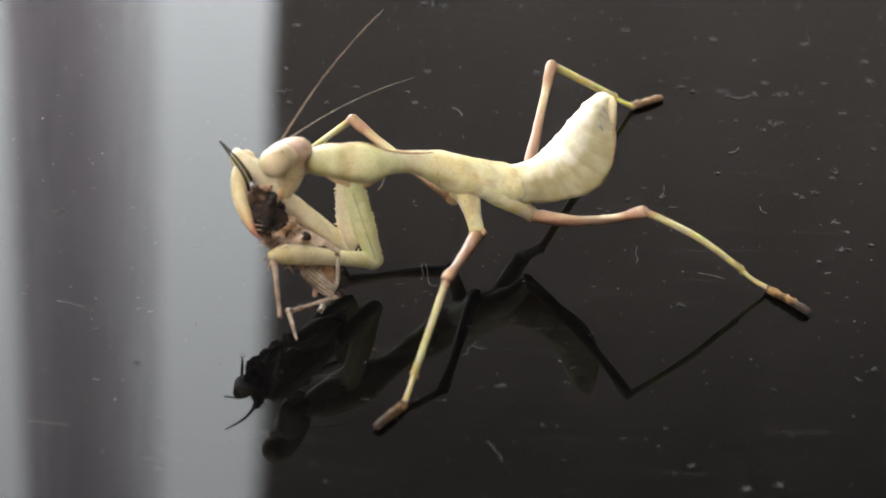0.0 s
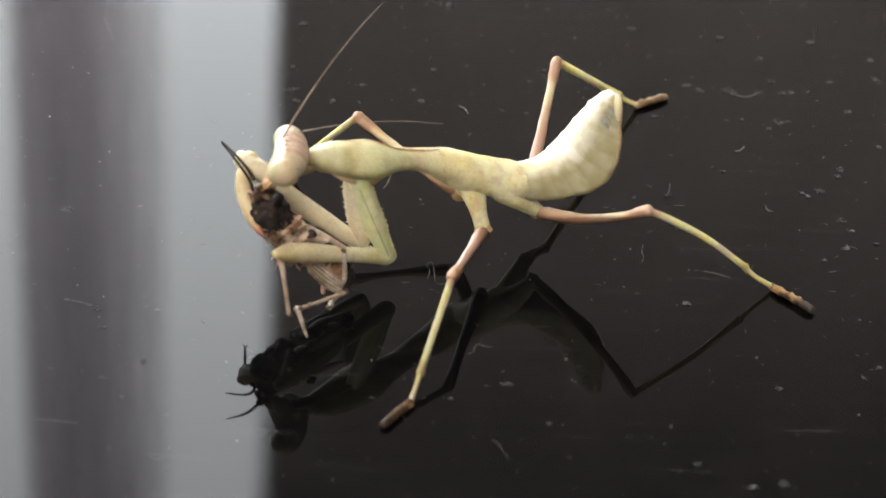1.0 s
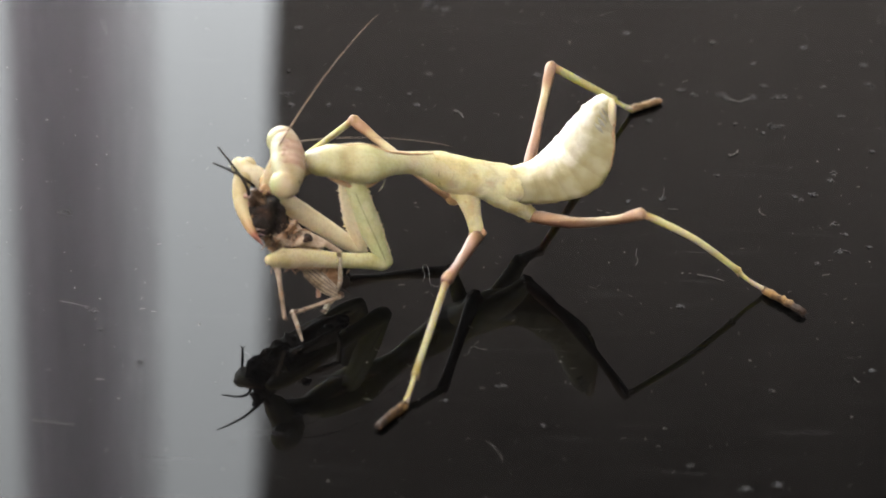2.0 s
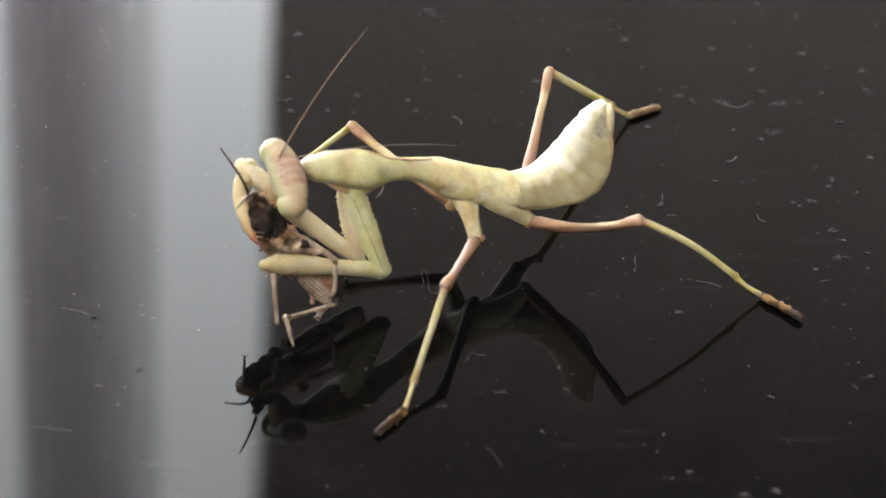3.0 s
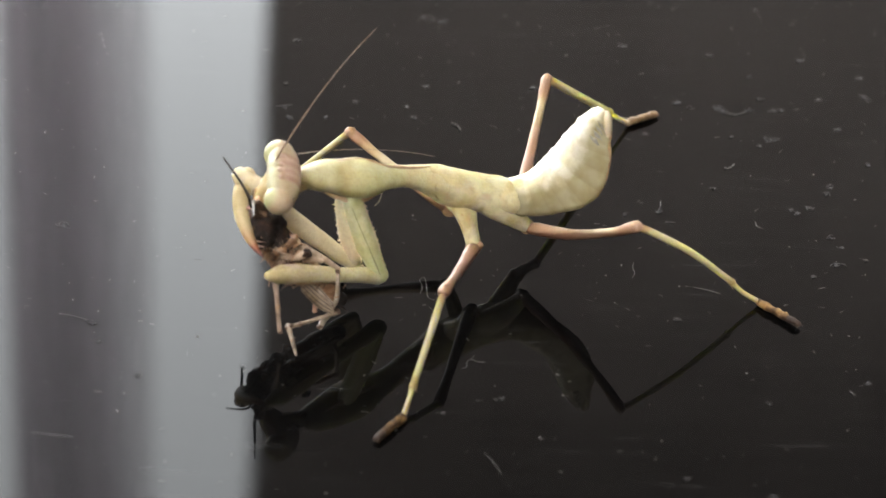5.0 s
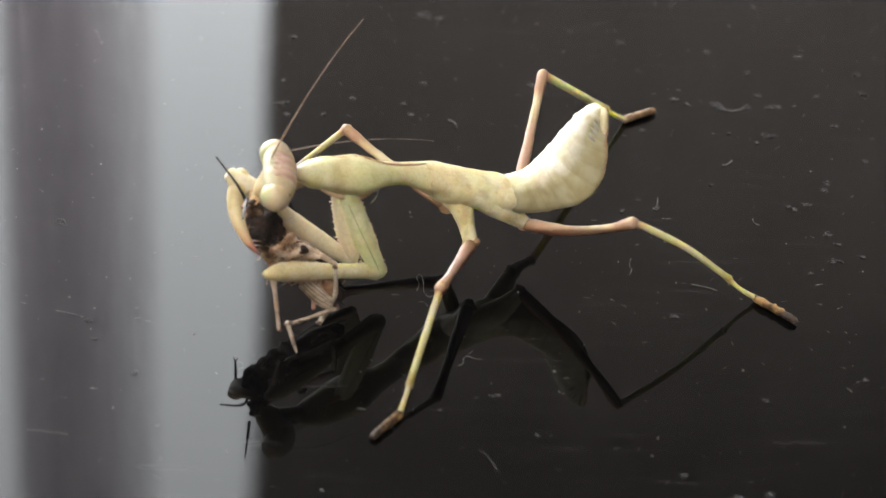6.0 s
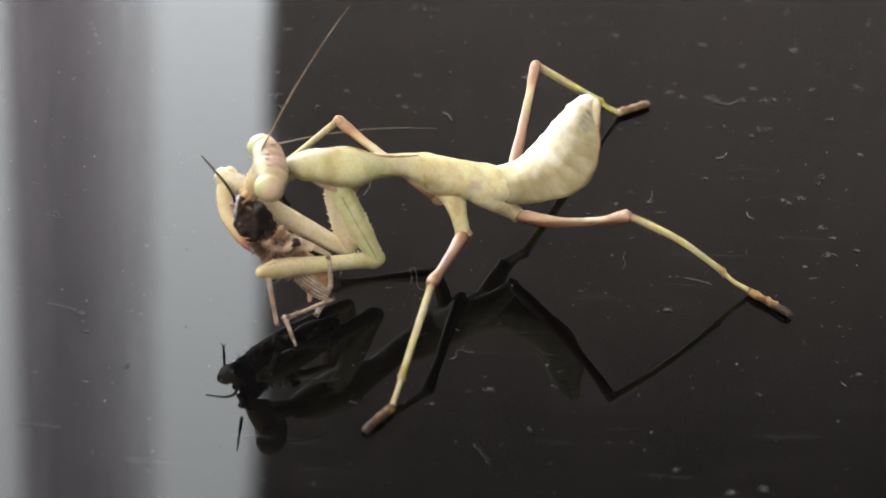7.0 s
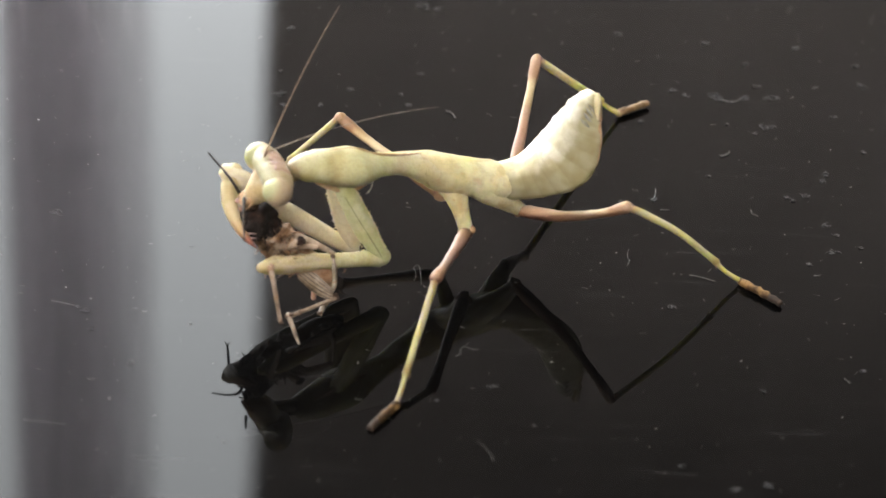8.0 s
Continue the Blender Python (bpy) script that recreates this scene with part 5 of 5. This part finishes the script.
    walk(mid_far[1], swing((
        (0, -18.64, 8.84, 11.33, -26.69, 14.15, 1.13),
        (0.5, -18.66, 8.93, 11.21, -26.68, 14.16, 0.95),
        (1, -18.69, 8.85, 11.22, -26.65, 13.99, 0.85),
        (1.5, -18.63, 8.88, 11.32, -26.57, 14.04, 0.97),
        (3, -18.66, 8.87, 11.28, -26.55, 13.98, 0.87),
        (3.5, -18.72, 9.06, 10.97, -26.61, 14.03, 0.5),
        (4, -18.67, 8.92, 11.19, -26.68, 13.85, 0.8),
        (4.5, -18.55, 9.15, 11.2, -26.4, 14.14, 0.72),
        (6, -18.62, 8.91, 11.31, -26.39, 14, 0.81),
        (6.5, -18.66, 8.96, 11.18, -26.25, 13.98, 0.52),
        (7, -18.6, 8.93, 11.33, -26.25, 13.96, 0.71),
        (7.5, -18.49, 9.14, 11.32, -25.84, 14.07, 0.45),
        (8, -18.51, 9.21, 11.22, -25.94, 14.21, 0.44),
    )))
    walk(mid_far[2], [(t, pose(x * MM, y * MM, z * MM)) for t, x, y, z in (
        (0, -26.69, 14.15, 1.13),
        (0.5, -26.68, 14.16, 0.95),
        (1, -26.65, 13.99, 0.85),
        (1.5, -26.57, 14.04, 0.97),
        (3, -26.55, 13.98, 0.87),
        (3.5, -26.61, 14.03, 0.5),
        (4, -26.68, 13.85, 0.8),
        (4.5, -26.4, 14.14, 0.72),
        (6, -26.39, 14, 0.81),
        (6.5, -26.25, 13.98, 0.52),
        (7, -26.25, 13.96, 0.71),
        (7.5, -25.84, 14.07, 0.45),
        (8, -25.94, 14.21, 0.44),
    )])
    walk(fore_near[0], swing((
        (0, -18.12, -7.27, 14.11, -15.69, -6.98, 3.45),
        (0.5, -18.12, -7.27, 14.11, -15.45, -7.06, 3.51),
        (1, -18.12, -7.27, 14.11, -14.93, -7.02, 3.66),
        (1.5, -18.12, -7.27, 14.11, -14.77, -7.23, 3.7),
        (3, -18.12, -7.27, 14.11, -14.78, -8.04, 3.73),
        (3.5, -18.12, -7.27, 14.11, -14.98, -8.16, 3.68),
        (4, -18.12, -7.27, 14.11, -14.99, -7.9, 3.65),
        (4.5, -18.12, -7.27, 14.11, -14.95, -7.78, 3.66),
        (6, -18.12, -7.27, 14.11, -14.73, -7.31, 3.72),
        (6.5, -18.12, -7.27, 14.11, -14.32, -7.32, 3.86),
        (7, -18.12, -7.27, 14.11, -14.13, -7, 3.94),
        (7.5, -18.12, -7.27, 14.11, -14, -7.05, 3.98),
        (8, -18.12, -7.27, 14.11, -13.94, -7.04, 4.01),
    ), (0, -1, 0.2)))
    walk(fore_near[1], swing((
        (0, -15.69, -6.98, 3.45, -25.41, -15.03, 9.16),
        (0.5, -15.45, -7.06, 3.51, -25.47, -14.82, 9.08),
        (1, -14.93, -7.02, 3.66, -25.63, -14.32, 8.53),
        (1.5, -14.77, -7.23, 3.7, -25.63, -14.5, 8.28),
        (3, -14.78, -8.04, 3.73, -26.41, -14.13, 8.1),
        (3.5, -14.98, -8.16, 3.68, -26.3, -14.59, 8.39),
        (4, -14.99, -7.9, 3.65, -25.92, -14.98, 8.34),
        (4.5, -14.95, -7.78, 3.66, -25.76, -15, 8.42),
        (6, -14.73, -7.31, 3.72, -25.43, -14.79, 8.31),
        (6.5, -14.32, -7.32, 3.86, -25.48, -14.51, 7.79),
        (7, -14.13, -7, 3.94, -25.47, -14.23, 7.2),
        (7.5, -14, -7.05, 3.98, -25.4, -14.31, 6.98),
        (8, -13.94, -7.04, 4.01, -25.84, -13.3, 7.3),
    )))
    walk(fore_far[0], swing((
        (0, -18.73, -4.43, 12.05, -18.05, -4.96, 4),
        (0.5, -18.73, -4.43, 12.05, -17.81, -5.01, 3.99),
        (1, -18.73, -4.43, 12.05, -17.28, -5.09, 4),
        (1.5, -18.73, -4.43, 12.05, -17.04, -5.2, 4),
        (3, -18.73, -4.43, 12.05, -16.95, -5.89, 3.94),
        (3.5, -18.73, -4.43, 12.05, -17.19, -6.16, 3.91),
        (4, -18.73, -4.43, 12.05, -17.21, -5.88, 3.92),
        (4.5, -18.73, -4.43, 12.05, -17.21, -5.77, 3.93),
        (6, -18.73, -4.43, 12.05, -17.17, -5.44, 3.96),
        (6.5, -18.73, -4.43, 12.05, -16.84, -5.38, 4),
        (7, -18.73, -4.43, 12.05, -16.65, -5.26, 4.04),
        (7.5, -18.73, -4.43, 12.05, -16.55, -5.28, 4.05),
        (8, -18.73, -4.43, 12.05, -16.59, -5.21, 4.06),
    ), (0, -1, 0.2)))
    walk(fore_far[1], swing((
        (0, -18.05, -4.96, 4, -28.98, -6.45, 14.68),
        (0.5, -17.81, -5.01, 3.99, -28.92, -6.13, 14.6),
        (1, -17.28, -5.09, 4, -29.33, -5.86, 13.82),
        (1.5, -17.04, -5.2, 4, -29.25, -6.19, 13.6),
        (3, -16.95, -5.89, 3.94, -28.84, -5.86, 14.09),
        (3.5, -17.19, -6.16, 3.91, -28.79, -6.05, 14.34),
        (4, -17.21, -5.88, 3.92, -29.08, -6.18, 14.02),
        (4.5, -17.21, -5.77, 3.93, -28.72, -6.26, 14.34),
        (6, -17.17, -5.44, 3.96, -29.06, -6.27, 13.92),
        (6.5, -16.84, -5.38, 4, -29.21, -6.21, 13.46),
        (7, -16.65, -5.26, 4.04, -29.41, -6.09, 13.06),
        (7.5, -16.55, -5.28, 4.05, -29.5, -6.22, 12.82),
        (8, -16.59, -5.21, 4.06, -29.2, -5.56, 13.37),
    )))
    walk(shin_far, swing((
        (0, -28.98, -6.45, 14.68, -27.61, -13.22, 10.08),
        (0.5, -28.92, -6.13, 14.6, -27.6, -12.94, 10.04),
        (1, -29.33, -5.86, 13.82, -27.66, -12.62, 9.31),
        (1.5, -29.25, -6.19, 13.6, -27.64, -13.24, 9.47),
        (3, -28.84, -5.86, 14.09, -27.7, -12.91, 9.79),
        (3.5, -28.79, -6.05, 14.34, -27.62, -13.03, 9.95),
        (4, -29.08, -6.18, 14.02, -27.65, -12.98, 9.47),
        (4.5, -28.72, -6.26, 14.34, -27.35, -13.13, 9.86),
        (6, -29.06, -6.27, 13.92, -27.35, -13.32, 9.81),
        (6.5, -29.21, -6.21, 13.46, -27.29, -13.38, 9.62),
        (7, -29.41, -6.09, 13.06, -27.28, -13.05, 9.02),
        (7.5, -29.5, -6.22, 12.82, -27.19, -13.16, 8.84),
        (8, -29.2, -5.56, 13.37, -27.29, -12.83, 9.69),
    ), (-1, 0.3, 0)))
    view = Vector((-0.0000, -0.8231, 0.5679))
    walk(cricket, [(t, Matrix.Translation(Vector((x, y, z)) * MM) @ Matrix.Rotation(radians(a), 4, view)) for t, x, y, z, a in (
        (0, -15.37, -12.26, 7.92, 1.38),
        (0.5, -15.33, -12.2, 8, 1.2),
        (1, -15.47, -12.22, 7.97, 3.9),
        (1.5, -15.42, -12.32, 7.82, 4.68),
        (3, -15.7, -12.26, 7.91, 0.41),
        (3.5, -15.75, -12.31, 7.85, -0),
        (4, -15.67, -12.37, 7.76, 0.99),
        (4.5, -15.41, -12.4, 7.71, 0.34),
        (6, -15.28, -12.41, 7.7, 2.64),
        (6.5, -15.33, -12.41, 7.7, 4.47),
        (7, -15.32, -12.45, 7.64, 6.74),
        (7.5, -15.42, -12.53, 7.52, 8.26),
        (8, -15.26, -12.48, 7.59, 5.73),
    )])
    walk(loose_antenna, swing((
        (0, -4.57, 0.42, 7.08, -7.7, 1.45, 11.21),
        (0.5, -4.7, 0.06, 7.2, -7.84, 1.07, 11.47),
        (1, -4.63, 0.36, 7.11, -7.67, 2.16, 10.65),
        (1.5, -4.36, 0.37, 6.96, -7.47, 1.89, 10.55),
        (3, -4.21, -0.48, 6.84, -5.6, -5.16, 8.15),
        (3.5, -4.23, -0.25, 6.78, -4.89, -5.09, 7.94),
        (4, -4.45, -0.19, 6.88, -4.58, -5.08, 7.89),
        (4.5, -4.53, -0.14, 6.77, -4.04, -5.36, 8.52),
        (6, -4.63, -0.6, 7.22, -4.8, -5.56, 8.16),
        (6.5, -4.42, -0.75, 7.28, -4.76, -5.68, 8.15),
        (7, -4.22, -1.03, 7.36, -4.57, -5.52, 7.88),
        (7.5, -4.04, -1.26, 7.4, -4.31, -4.79, 7.27),
        (8, -4.35, -1.58, 7.08, -4.38, -3.65, 6.22),
    )))


motions()
